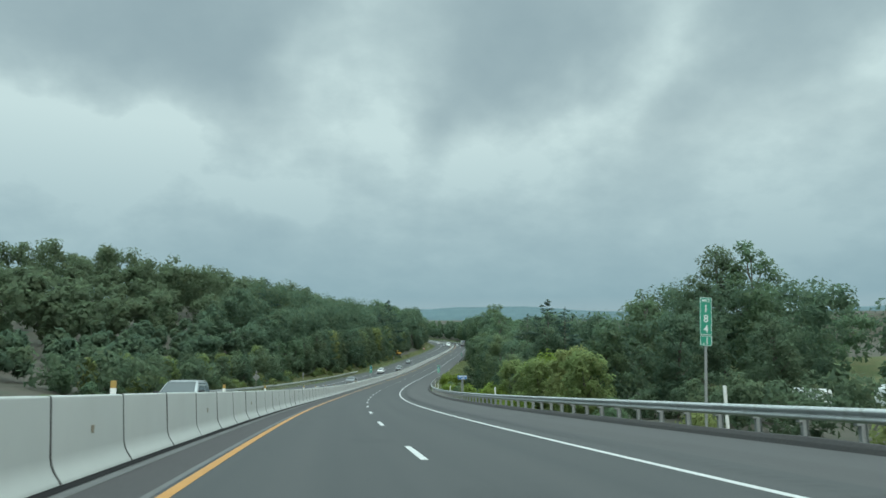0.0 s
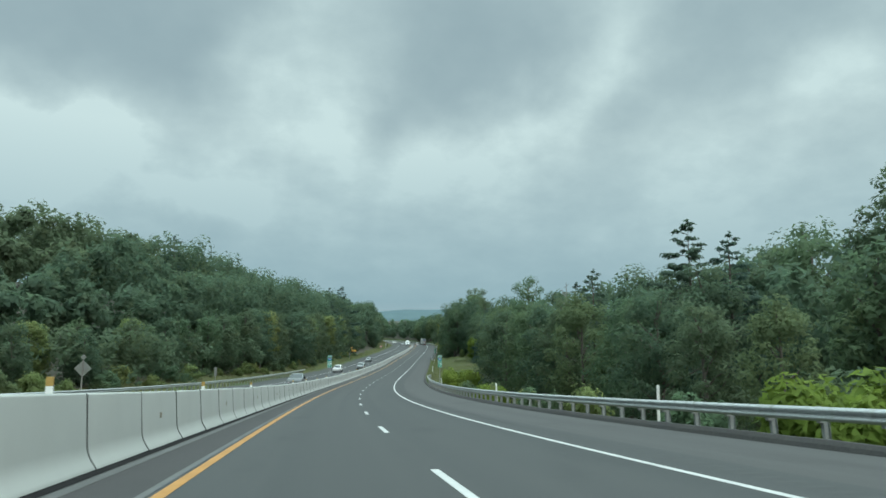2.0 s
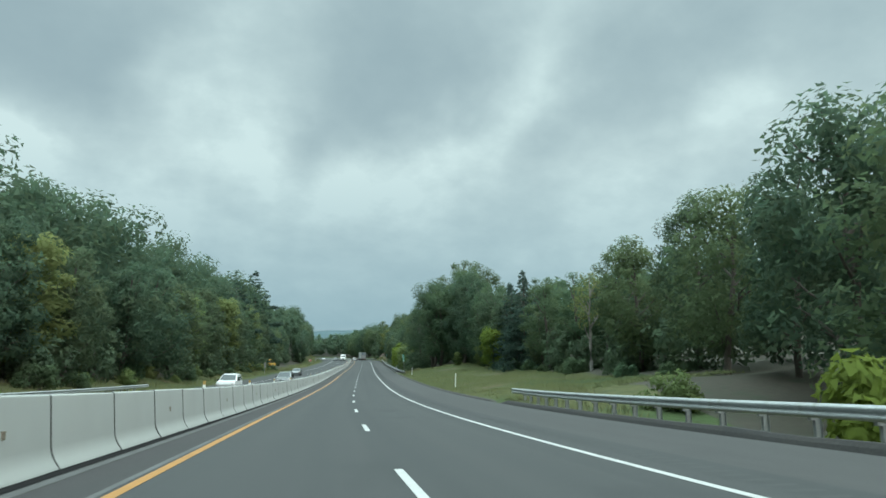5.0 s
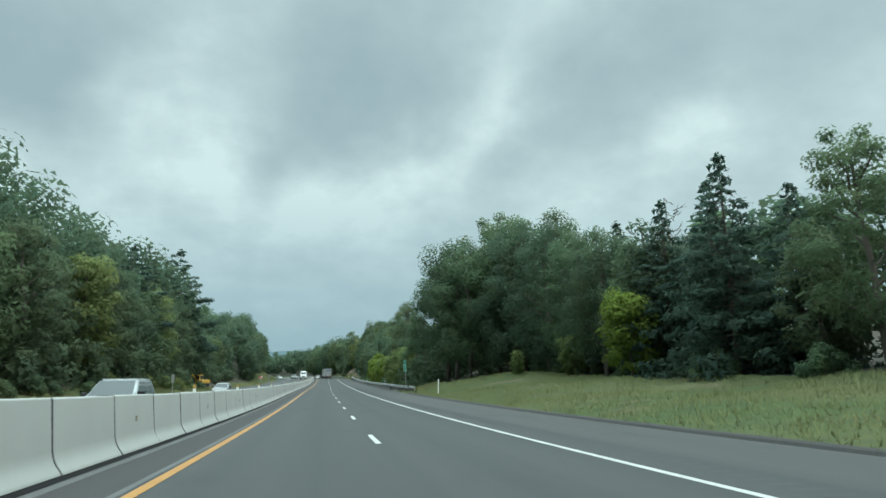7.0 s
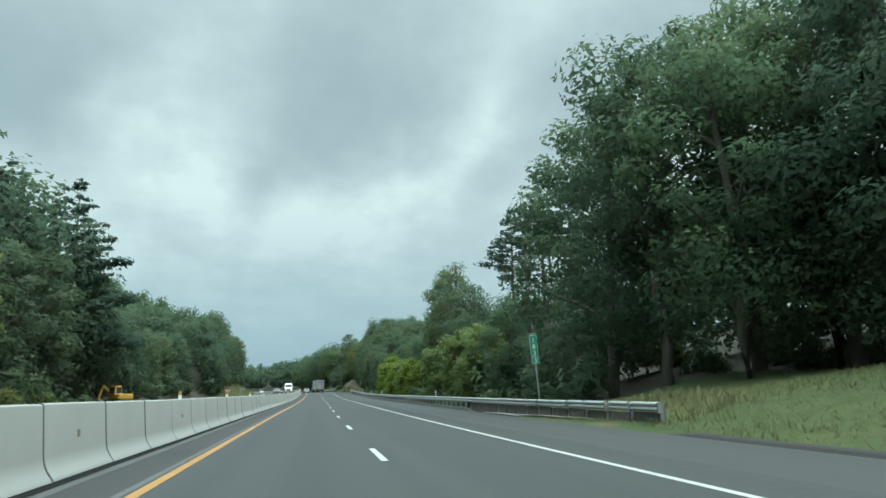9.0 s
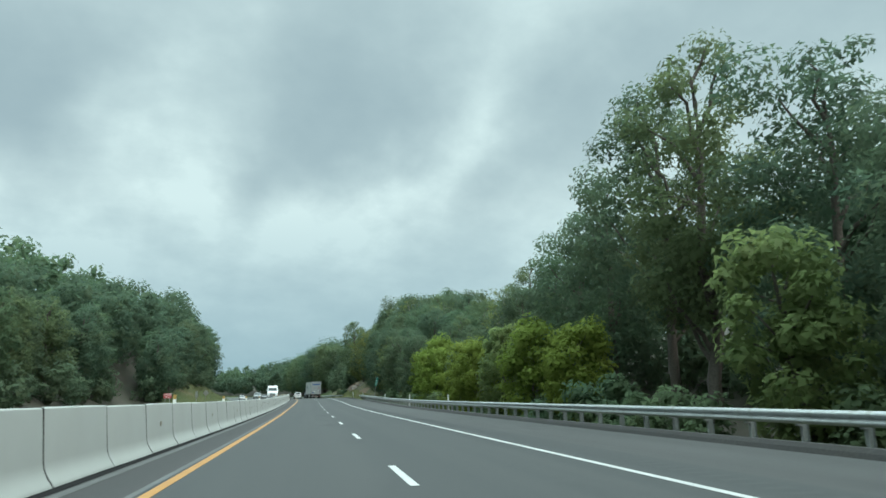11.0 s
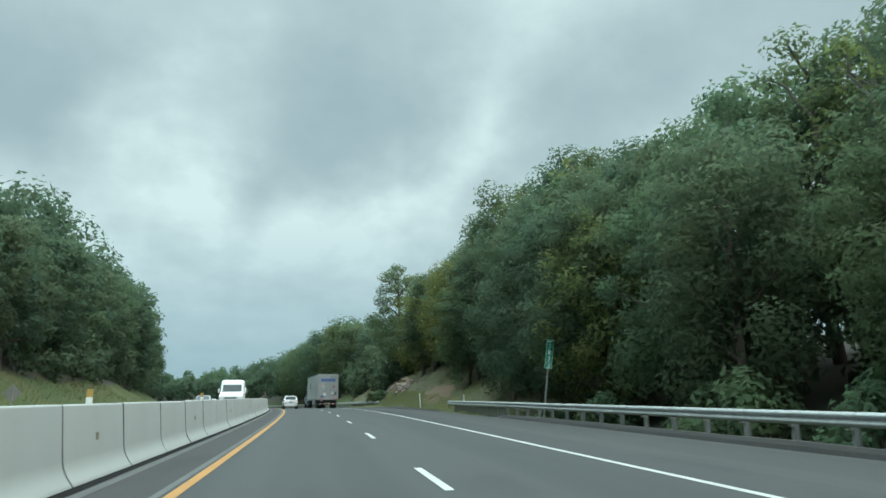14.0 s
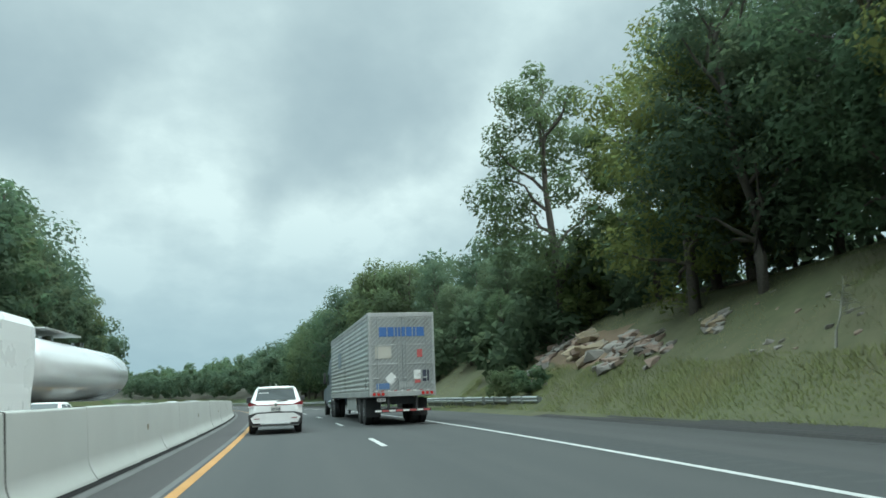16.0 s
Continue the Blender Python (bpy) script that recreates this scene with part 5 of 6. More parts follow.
def words(text, height, x, z, y, mat, parent, name="lettering", wide=1.0):
    """Flat raised lettering that faces back along the road, centred at x with its foot at z."""
    cu = bpy.data.curves.new("words", "FONT")
    cu.body, cu.size, cu.align_x, cu.extrude, cu.offset = text, height / 0.72, "CENTER", 0.002, height * 0.012
    tmp = new("words", cu)
    me = bpy.data.meshes.new_from_object(tmp.evaluated_get(bpy.context.evaluated_depsgraph_get()))
    bpy.data.objects.remove(tmp)
    bpy.data.curves.remove(cu)
    me.materials.append(mat)
    ob = under(new(name, me), parent)
    ob.matrix_basis = pose(x, y, z, 90, 0, 0) @ Matrix.Diagonal((wide, 1, 1, 1))
    return ob


def rounded(hw, y0, y1, z, r, n=5):
    """A rounded rectangle at height z."""
    out = []
    for cx, cy, a0 in ((hw - r, y1 - r, 0), (-hw + r, y1 - r, 90), (-hw + r, y0 + r, 180), (hw - r, y0 + r, 270)):
        for i in range(n):
            a = radians(a0 + 90 * i / (n - 1))
            out.append((cx + r * math.cos(a), cy + r * math.sin(a), z))
    return out


def hull(slices):
    return loft([rounded(*s) for s in slices])


def wheel(parent, x, y, r, w, hub=ALLOY, dual=False):
    """A wheel with tyre and rim; x is its outer face."""
    sgn = 1 if x > 0 else -1
    bm = bmesh.new()
    prof = [(0.0, r * 0.62), (0.0, r * 0.92), (0.025, r), (w - 0.025, r), (w, r * 0.92), (w, r * 0.62)]
    secs = [[(x - sgn * q, y + rad * math.cos(6.2832 * i / 22), r + rad * math.sin(6.2832 * i / 22)) for i in range(22)] for q, rad in prof]
    tyre = part("wheel", loft(secs, bm), RUBBER, parent, smooth_shade=False)
    bm = bmesh.new()
    tube((x - sgn * 0.03, y, r), (x - sgn * 0.06, y, r), r * 0.62, r * 0.6, 22, bm)
    for i in range(5):
        a = 6.2832 * i / 5
        tube((x - sgn * 0.02, y + r * .15 * math.cos(a), r + r * .15 * math.sin(a)), (x - sgn * 0.03, y + r * .58 * math.cos(a), r + r * .58 * math.sin(a)), r * .07, r * .06, 6, bm)
    tube((x - sgn * 0.0, y, r), (x - sgn * 0.05, y, r), r * 0.16, r * 0.2, 12, bm)
    part("rim", bm, hub, tyre)
    return tyre


def quad_plate(name, pts, depth, axis, mat, parent, label=""):
    return part(name, plate(pts, depth, axis), mat, parent, label)


# ---- passenger cars ----
def car(m, label, paint, slices, L, hw, belt, wheels, rear=True, kind="car", roof_rails=True, screen=GLASS_PALE, cargo_bed=False):
    """slices: (half width, rear, front, height, corner radius) from sill to roof."""
    thing = thing_at(kind, m, label, "car", "cars on the motorway")
    part("body", hull(slices), paint, thing, smooth_shade=False)
    def edge(z):
        zs = [s[3] for s in slices]
        return [np.interp(z, zs, [s[i] for s in slices]) for i in range(3)]
    top = slices[-1][3]
    z0, z1 = belt + 0.035, top - 0.13
    a, b = edge(z0), edge(z1)
    quad_plate("rear_window", [(-a[0] + .15, a[1] - .012, z0), (a[0] - .15, a[1] - .012, z0), (b[0] - .10, b[1] - .012, z1), (0, b[1] - .018, z1 + .03), (-b[0] + .10, b[1] - .012, z1)], 0.02, (0, 1, 0), GLASS, thing, "dark tinted rear window")
    quad_plate("windscreen", [(-a[0] + .12, a[2] + .012, z0), (a[0] - .12, a[2] + .012, z0), (b[0] - .10, b[2] + .012, z1 + .05), (-b[0] + .10, b[2] + .012, z1 + .05)], 0.02, (0, -1, 0), screen, thing)
    for sgn in (-1, 1):
        mid = (b[1] + b[2]) / 2
        for y0, y1, y2, y3 in ((a[1] + .35, mid - .05, mid - .05, b[1] + .30), (mid + .05, a[2] - .35, b[2] - .12, mid + .05)):
            quad_plate("side_window", [(sgn * (a[0] + .008), y0, z0), (sgn * (a[0] + .008), y1, z0), (sgn * (b[0] + .008), y2, z1), (sgn * (b[0] + .008), y3, z1)], 0.02, (-sgn, 0, 0), GLASS, thing)
        mirror = box(sgn * (a[0] + .02), a[2] - .45, belt - .02, sgn * (a[0] + .22), a[2] - .30, belt + .15, 0.03)
        part("mirror", mirror, BLACK_PLASTIC, thing)
        if roof_rails:
            bm = tube((sgn * (b[0] - .10), b[1] + .15, top - .02), (sgn * (b[0] - .10), b[2] - .35, top - .02), 0.02)
            part("roof_rail", bm, SKID_SILVER, thing)
    for x in (-hw, hw):
        for y in wheels:
            wheel(thing, x, y, 0.335, 0.215)
    return thing, edge


SUV_SLICES = [(.78, .16, 4.12, .26, .12), (.86, .06, 4.24, .42, .16), (.885, .0, 4.29, .62, .2), (.885, .0, 4.30, .80, .22), (.875, .03, 4.22, .97, .25), (.86, .06, 3.35, 1.03, .2),
              (.82, .12, 3.0, 1.14, .18), (.74, .26, 2.62, 1.38, .18), (.68, .36, 2.35, 1.51, .18), (.62, .44, 2.15, 1.57, .2), (.46, .7, 1.9, 1.60, .2)]
suv, edge = car(lying(546.8, 1.08), "white compact car with black lower cladding, driving in the lane", CAR_WHITE, SUV_SLICES, 4.3, .885, 1.09, (.80, 3.42))
# black cladding, silver skid plate, tail lamps, plate and badge at the rear
part("rear_bumper", plate([(-.80, -.012, .30), (.80, -.012, .30), (.885, -.012, .46), (.892, -.012, .66), (.62, -.02, .735), (0, -.022, .75), (-.62, -.02, .735), (-.892, -.012, .66), (-.885, -.012, .46)], 0.10), BLACK_PLASTIC, suv, "black plastic lower bumper")
part("skid_plate", plate([(-.72, -.04, .38), (.72, -.04, .38), (.83, -.04, .55), (.61, -.048, .69), (0, -.05, .705), (-.61, -.048, .69), (-.83, -.04, .55)], 0.03), CAR_WHITE, suv, "white bumper insert")
part("diffuser", box(-.50, -.048, .33, .50, .02, .385, 0.01), SKID_SILVER, suv, "silver skid strip")
for sgn in (-1, 1):
    part("reflector", box(sgn * .62 - .09, -.056, .515, sgn * .62 + .09, -.040, .540, 0.004), RED_LENS, suv)
    lamp = part("tail_lamp", plate([(sgn * .46, .0, .965), (sgn * .90, .10, .90), (sgn * .905, .12, 1.05), (sgn * .84, .045, 1.08), (sgn * .60, .012, .985)], 0.05), RED_LENS, suv, "red boomerang tail lamp")
    part("clear_lens", plate([(sgn * .72, -.006, .915), (sgn * .90, .085, .905), (sgn * .90, .09, .945), (sgn * .72, .0, .955)], 0.03), PALE_LENS, lamp)
    part("wheel_arch", plate([(sgn * .892, .36, .30), (sgn * .892, .40, .62), (sgn * .892, .60, .76), (sgn * .892, 1.0, .76), (sgn * .892, 1.20, .62), (sgn * .892, 1.24, .30)], 0.02, (-sgn, 0, 0)), BLACK_PLASTIC, suv)
part("tailgate_strip", box(-.52, -.014, .955, .52, .02, .985, 0.006), RED_LENS, suv, "thin dark red trim strip")
part("tailgate", plate([(-.62, -.012, .74), (.62, -.012, .74), (.64, -.008, .90), (.52, -.004, .95), (-.52, -.004, .95), (-.64, -.008, .90)], 0.02), CAR_WHITE, suv)
bm = bmesh.new()
tube((0, -.028, .972), (0, .0, .972), 0.052, 0.05, 18, bm)
part("badge", bm, CHROME, suv, "round chrome badge")
plate_part = part("number_plate", box(-.16, -.03, .77, .16, -.012, .92, 0.006), PLATE_PAINT, suv)
for i, x in enumerate((-.12, -.08, -.04, .02, .06, .10, .13)):
    part("plate_bar", box(x - .012, -.034, .80, x + .012, -.029, .875), INK, plate_part)
part("wiper", tube((.02, .06, 1.085), (.40, .09, 1.12), 0.012), BLACK_PLASTIC, suv)
part("spoiler", box(-.60, .30, 1.50, .60, .52, 1.555, 0.02), CAR_WHITE, suv)
part("antenna_fin", plate([(-.012, .62, 1.59), (-.012, .80, 1.60), (-.012, .66, 1.67)], 0.024, (1, 0, 0)), CAR_WHITE, suv)
for sgn in (-1, 1):
    part("exhaust", tube((sgn * .45, -.03, .33), (sgn * .45, .2, .33), 0.035), CHROME, suv)

SEDAN_SLICES = [(.76, .2, 4.4, .24, .12), (.86, .05, 4.6, .42, .16), (.89, .0, 4.66, .62, .2), (.88, .05, 4.55, .82, .24), (.84, .5, 3.5, .95, .2), (.70, 1.0, 2.85, 1.25, .2), (.62, 1.2, 2.6, 1.38, .2), (.44, 1.5, 2.3, 1.43, .2)]
WAGON_SLICES = [(.80, .16, 4.6, .28, .12), (.90, .04, 4.74, .48, .16), (.93, .0, 4.8, .72, .2), (.92, .03, 4.7, .98, .25), (.90, .06, 3.6, 1.08, .2), (.86, .1, 3.25, 1.2, .18), (.78, .22, 2.8, 1.5, .18), (.72, .3, 2.5, 1.64, .2), (.5, .6, 2.2, 1.72, .2)]
PICKUP_SLICES = [(.86, .1, 5.5, .45, .12), (.95, .03, 5.66, .62, .14), (.98, .0, 5.7, .9, .16), (.97, .02, 5.6, 1.14, .18), (.95, 2.0, 4.2, 1.24, .16), (.90, 2.1, 3.9, 1.36, .16), (.82, 2.25, 3.45, 1.66, .16), (.76, 2.35, 3.2, 1.78, .18), (.55, 2.5, 3.0, 1.84, .18)]
for slices, s, side, paint, label, L, hw, belt, wheels, rails in (
        (WAGON_SLICES, 39.5, -5.4, CAR_SILVER, "silver car with roof rails behind the concrete barrier", 4.8, .93, 1.06, (.9, 3.8), True),
        (PICKUP_SLICES, 166.0, -5.4, CAR_GREY, "grey pickup truck on the opposite carriageway", 5.7, .98, 1.2, (1.2, 4.7), False),
        (WAGON_SLICES, 261.0, -5.4, CAR_SILVER, "silver car on the opposite carriageway", 4.8, .93, 1.06, (.9, 3.8), True),
        (WAGON_SLICES, 242.6, -9.0, CAR_WHITE, "tall white car in the far lane behind the barrier", 4.8, .93, 1.06, (.9, 3.8), True),
        (SEDAN_SLICES, 318.0, -9.0, CAR_SILVER, "low silver saloon car on the opposite carriageway", 4.66, .89, .93, (.9, 3.7), False),
        (WAGON_SLICES, 546.5, -9.0, CAR_SILVER, "silver car in the lane beyond the tanker", 4.8, .93, 1.06, (.9, 3.8), True),
        (SEDAN_SLICES, 560.0, -9.0, CAR_WHITE, "white saloon car in the far lane of the opposite carriageway", 4.66, .89, .93, (.9, 3.7), False),
        (SEDAN_SLICES, 596.0, -5.4, CAR_GREY, "dark grey saloon car behind the tanker", 4.66, .89, .93, (.9, 3.7), False),
        (WAGON_SLICES, 640.0, -9.0, CAR_WHITE, "white car far off on the opposite carriageway", 4.8, .93, 1.06, (.9, 3.8), True)):
    c, _ = car(lying(s, side, 0, 180), label, paint, slices, L, hw, belt, wheels, roof_rails=rails, screen=GLASS)
    for sgn in (-1, 1):
        part("headlight", box(sgn * .72 - .14, L - .10, .66, sgn * .72 + .14, L + .0, .80, 0.03), PALE_LENS, c)

# ---- articulated lorry with a box trailer ----
lorry = thing_at("semi_truck", lying(548.9, 5.82, 0, 1.5), "lorry with a dirty aluminium box trailer and dark blue tractor", "truck", "trucks on the motorway")
TL, TW, TF, TT = 14.6, 1.30, 1.18, 4.26
bm = box(-TW + .02, .05, TF, TW - .02, TL, TT, 0.015)
body = part("trailer_box", bm, TRAILER_SKIN, lorry, "aluminium trailer box, streaked with dirt")
for sgn in (-1, 1):
    for k in range(15):
        z = TF + 0.14 + k * 0.19
        part("side_rib", plate([(sgn * (TW - .022), .10, z), (sgn * (TW + .018), .10, z + .035), (sgn * (TW + .018), .10, z + .095), (sgn * (TW - .022), .10, z + .13)], TL - .2, (0, 1, 0)), TRAILER_SKIN, body)
    part("bottom_rail", box(sgn * TW - .02, .06, TF - .10, sgn * TW + .02, TL, TF + .10, 0.008), TRAILER_FRAME, body)
    part("top_rail", box(sgn * TW - .02, .06, TT - .12, sgn * TW + .02, TL, TT + .02, 0.008), TRAILER_FRAME, body)
    part("side_lettering", box(sgn * (TW + .019) - .004, 9.2, 2.55, sgn * (TW + .019) + .004, 10.6, 3.3, 0.0), FADED_BLUE, body, "faded blue panel of lettering")
frame_part = part("rear_frame", box(-TW, -.02, TT - .14, TW, .06, TT + .03, 0.01), TRAILER_FRAME, lorry, "steel rear door frame")
for sgn in (-1, 1):
    part("frame_post", box(sgn * (TW - .05) - .05, -.02, TF, sgn * (TW - .05) + .05, .06, TT - .14, 0.01), TRAILER_FRAME, frame_part)
    door = part("trailer_door", box(sgn * .61 - .585, .0, TF + .08, sgn * .61 + .585, .05, TT - .15, 0.008), TRAILER_DOOR, lorry, "steel trailer door")
    for x in (.16, .95):
        part("lock_rod", tube((sgn * x, -.03, TF + .05), (sgn * x, -.03, TT - .14), 0.016), TRAILER_FRAME, door)
        part("rod_handle", box(sgn * x - .16, -.05, TF + .55, sgn * x + .02, -.02, TF + .60, 0.008), TRAILER_FRAME, door)
    for z in (2.27, 3.0, TT - .22):
        part("door_band", box(sgn * .61 - .58, -.012, z, sgn * .61 + .58, .004, z + .05, 0.004), TRAILER_FRAME, door)
    for k in range(4):
        part("hinge", box(sgn * 1.19 - .05, -.04, 1.5 + k * .75, sgn * 1.19 + .05, .0, 1.58 + k * .75, 0.008), TRAILER_FRAME, door)
    cluster = part("lamp_bar", box(sgn * .95 - .28, -.05, TF - .10, sgn * .95 + .28, .04, TF + .09, 0.012), TRAILER_FRAME, lorry)
    for k in range(3):
        bm = tube((sgn * .95 + (k - 1) * .17, -.07, TF), (sgn * .95 + (k - 1) * .17, -.04, TF), 0.06, 0.062, 14)
        part("tail_lamp", bm, TAIL_GLOW, cluster, "round red tail lamp")
    part("mud_flap", box(sgn * .95 - .30, 1.35, .30, sgn * .95 + .30, 1.36, .98, 0.0), BLACK_PLASTIC, lorry)
    part("buffer_strut", box(sgn * .55 - .05, .06, .56, sgn * .55 + .05, .16, TF - .08, 0.008), BLACK_PLASTIC, lorry)
part("sill", box(-TW, -.05, TF - .10, TW, .06, TF + .09, 0.012), TRAILER_FRAME, lorry, "pale steel rear sill with bumpers")
guard = part("underride_guard", box(-1.10, .02, .50, 1.10, .12, .60, 0.01), BLACK_PLASTIC, lorry)
for k in range(8):
    part("reflective_strip", box(-1.08 + k * .27, .012, .515, -1.08 + k * .27 + .24, .021, .585), DECAL_RED if k % 2 else DECAL_WHITE, guard)
for k in range(9):
    part("reflective_tape", box(-1.1 + k * .25, -.058, TF + .10, -1.1 + k * .25 + .12, -.05, TF + .135), DECAL_RED if k % 2 else DECAL_WHITE, lorry)
# plain shapes where the maker's name and the labels stand on the doors
x = -.88
for w in (.29, .24, .22, .41, .10, .29):
    part("name_block", box(x, -.012, 3.36, x + w, .002, 3.72), LETTER_BLUE, lorry, "plain blue block of a painted name")
    x += w + .045
def decal(name, x0, z0, x1, z1, mat, turned=False):
    if turned:
        c, r = ((x0 + x1) / 2, (z0 + z1) / 2), (z1 - z0) / 2
        part(name, plate([(c[0] - r, -.016, c[1]), (c[0], -.016, c[1] - r), (c[0] + r, -.016, c[1]), (c[0], -.016, c[1] + r)], 0.02), mat, lorry)
    else:
        part(name, box(x0, -.016, z0, x1, .004, z1), mat, lorry)
decal("hazard_diamond", -.66, 1.50, -.22, 2.0, DECAL_WHITE, True)
decal("blue_label", -1.02, 1.36, -.52, 1.58, DECAL_BLUE)
decal("notice_label", .44, 1.72, .72, 2.06, DECAL_WHITE)
decal("notice_band", .46, 1.84, .70, 1.92, DECAL_RED)
decal("lower_notice", .48, 1.56, .70, 1.68, DECAL_RED)
decal("beige_panel", -1.05, 2.52, -.42, 2.98, DECAL_BEIGE)
decal("round_notice", .60, 2.55, .80, 2.85, DECAL_RED)
decal("dark_label", .80, 1.62, 1.05, 2.05, INK)
decal("latch_plate", -.12, 1.40, .42, 1.62, TRAILER_FRAME)
rp = part("number_plate", box(-1.0, .0, .90, -.68, .02, 1.04, 0.004), PLATE_PAINT, lorry)
for k in range(5):
    part("plate_bar", box(-.97 + k * .055, -.004, .93, -.945 + k * .055, .0, 1.01), INK, rp)
part("chassis", box(-.5, .3, .78, .5, 13.0, TF - .1, 0.02), BLACK_PLASTIC, lorry)
for y in (1.9, 3.15):
    for sgn in (-1, 1):
        for off in (0.0, 0.31):
            wheel(lorry, sgn * (1.25 - off), y, .51, .27, ALLOY)
    part("axle", tube((-1.1, y, .51), (1.1, y, .51), .07), BLACK_PLASTIC, lorry)
for sgn in (-1, 1):
    part("landing_leg", box(sgn * .75 - .06, 10.6, .25, sgn * .75 + .06, 10.75, TF, 0.01), BLACK_PLASTIC, lorry)
    part("side_skirt", box(sgn * 1.22 - .01, 4.3, .52, sgn * 1.22 + .01, 7.6, TF - .08, 0.004), TRAILER_FRAME, lorry)
# tractor
cab = part("tractor_cab", hull([(1.12, 15.3, 20.6, .62, .2), (1.20, 15.2, 21.0, .95, .25), (1.20, 15.2, 20.9, 1.55, .3), (1.19, 15.2, 18.6, 1.75, .2), (1.18, 15.2, 18.3, 2.4, .2), (1.14, 15.25, 17.6, 3.2, .25), (1.0, 15.3, 17.0, 3.75, .3), (.8, 15.5, 16.6, 3.85, .3)]), TRUCK_BLUE, lorry, "dark blue sleeper cab")
for sgn in (-1, 1):
    part("side_window", box(sgn * 1.19 - .012, 17.0, 1.85, sgn * 1.19 + .012, 18.0, 2.5, 0.01), GLASS, cab)
    part("chimney_pipe", tube((sgn * 1.12, 15.05, .9), (sgn * 1.12, 15.05, 4.0), .075), CHROME, cab)
    part("fuel_tank", tube((sgn * .95, 15.6, .72), (sgn * .95, 17.2, .72), .33, n=18), CHROME, cab)
    part("mirror", box(sgn * 1.36 - .08, 18.2, 1.9, sgn * 1.36 + .08, 18.32, 2.6, 0.03), BLACK_PLASTIC, cab)
    for y in (14.0, 15.3):
        for off in (0.0, 0.31):
            wheel(lorry, sgn * (1.22 - off), y, .51, .27, ALLOY)
    wheel(lorry, sgn * 1.2, 19.7, .51, .28, ALLOY)

# ---- tanker lorry on the opposite carriageway ----
tanker = thing_at("tanker_truck", lying(533.0, -5.4), "white tanker lorry with a long shiny round tank", "truck", "trucks on the motorway")
tcab = part("tractor_cab", hull([(1.10, .1, 6.6, .55, .25), (1.20, .0, 6.6, .95, .3), (1.20, .05, 6.6, 1.5, .35), (1.19, 1.1, 6.6, 1.72, .25), (1.19, 2.15, 6.6, 2.0, .2), (1.18, 2.5, 6.6, 2.6, .22), (1.16, 2.7, 6.58, 3.0, .25), (1.06, 3.0, 6.5, 3.18, .3), (.8, 3.4, 6.2, 3.24, .3)]), CAR_WHITE, tanker, "white sleeper cab with a raised roof")
part("windscreen", plate([(-.98, 2.02, 2.0), (.98, 2.02, 2.0), (.94, 2.50, 2.72), (-.94, 2.50, 2.72)], 0.03), GLASS, tcab)
part("grille", box(-.62, -.03, .75, .62, .06, 1.42, 0.02), CHROME, tcab)
part("bumper", box(-1.2, -.08, .35, 1.2, .25, .70, 0.05), CHROME, tcab)
for sgn in (-1, 1):
    part("headlight", box(sgn * .92 - .16, -.02, .82, sgn * .92 + .16, .14, 1.04, 0.03), PALE_LENS, tcab)
    part("side_window", box(sgn * 1.19 - .012, 2.75, 1.95, sgn * 1.19 + .012, 3.3, 2.5, 0.01), GLASS_PALE, tcab)
    part("mirror", box(sgn * 1.34 - .08, 2.0, 1.85, sgn * 1.34 + .08, 2.10, 2.30, 0.03), CAR_WHITE, tcab)
    part("chimney_pipe", tube((sgn * .9, 6.72, .9), (sgn * .9, 6.72, 2.9), .06), CHROME, tcab)
    wheel(tanker, sgn * 1.2, 1.3, .51, .28)
    for y in (5.6, 6.9, 15.0, 16.2):
        for off in (0.0, 0.31):
            wheel(tanker, sgn * (1.22 - off), y, .51, .27)
secs = []
for y, f in ((7.0, .55), (7.15, .85), (7.5, 1.0), (13.0, 1.0), (16.4, 1.0), (16.9, .85), (17.05, .55)):
    secs.append([(1.08 * f * math.cos(6.2832 * i / 32), y, 2.18 + .86 * f * math.sin(6.2832 * i / 32)) for i in range(32)])
tank = part("tank", loft(secs), TANK_WHITE, tanker, "long round white tank", smooth_shade=True)
part("walkway", box(-.62, 8.8, 3.22, .62, 12.0, 3.26, 0.01), TRAILER_FRAME, tank)
for y in (10.5, 13.5):
    part("manhole", tube((0, y, 2.98), (0, y, 3.16), .28, n=20), CHROME, tank)
part("chassis", box(-.45, 2.5, .70, .45, 17.0, 1.15, 0.02), BLACK_PLASTIC, tanker)
part("hose_locker", box(-1.15, 10.0, .65, 1.15, 12.5, 1.05, 0.03), TRAILER_FRAME, tanker)

# ---- signs ----
def sign_posts(thing, xs, top, foot=-1.0, mat=POST_STEEL):
    for x in xs:
        bm = bmesh.new()
        box(x - .04, .012, foot, x + .04, .022, top, bm=bm)
        box(x - .04, .022, foot, x - .032, .05, top, bm=bm)
        box(x + .032, .022, foot, x + .04, .05, top, bm=bm)
        part("post", bm, mat, thing)


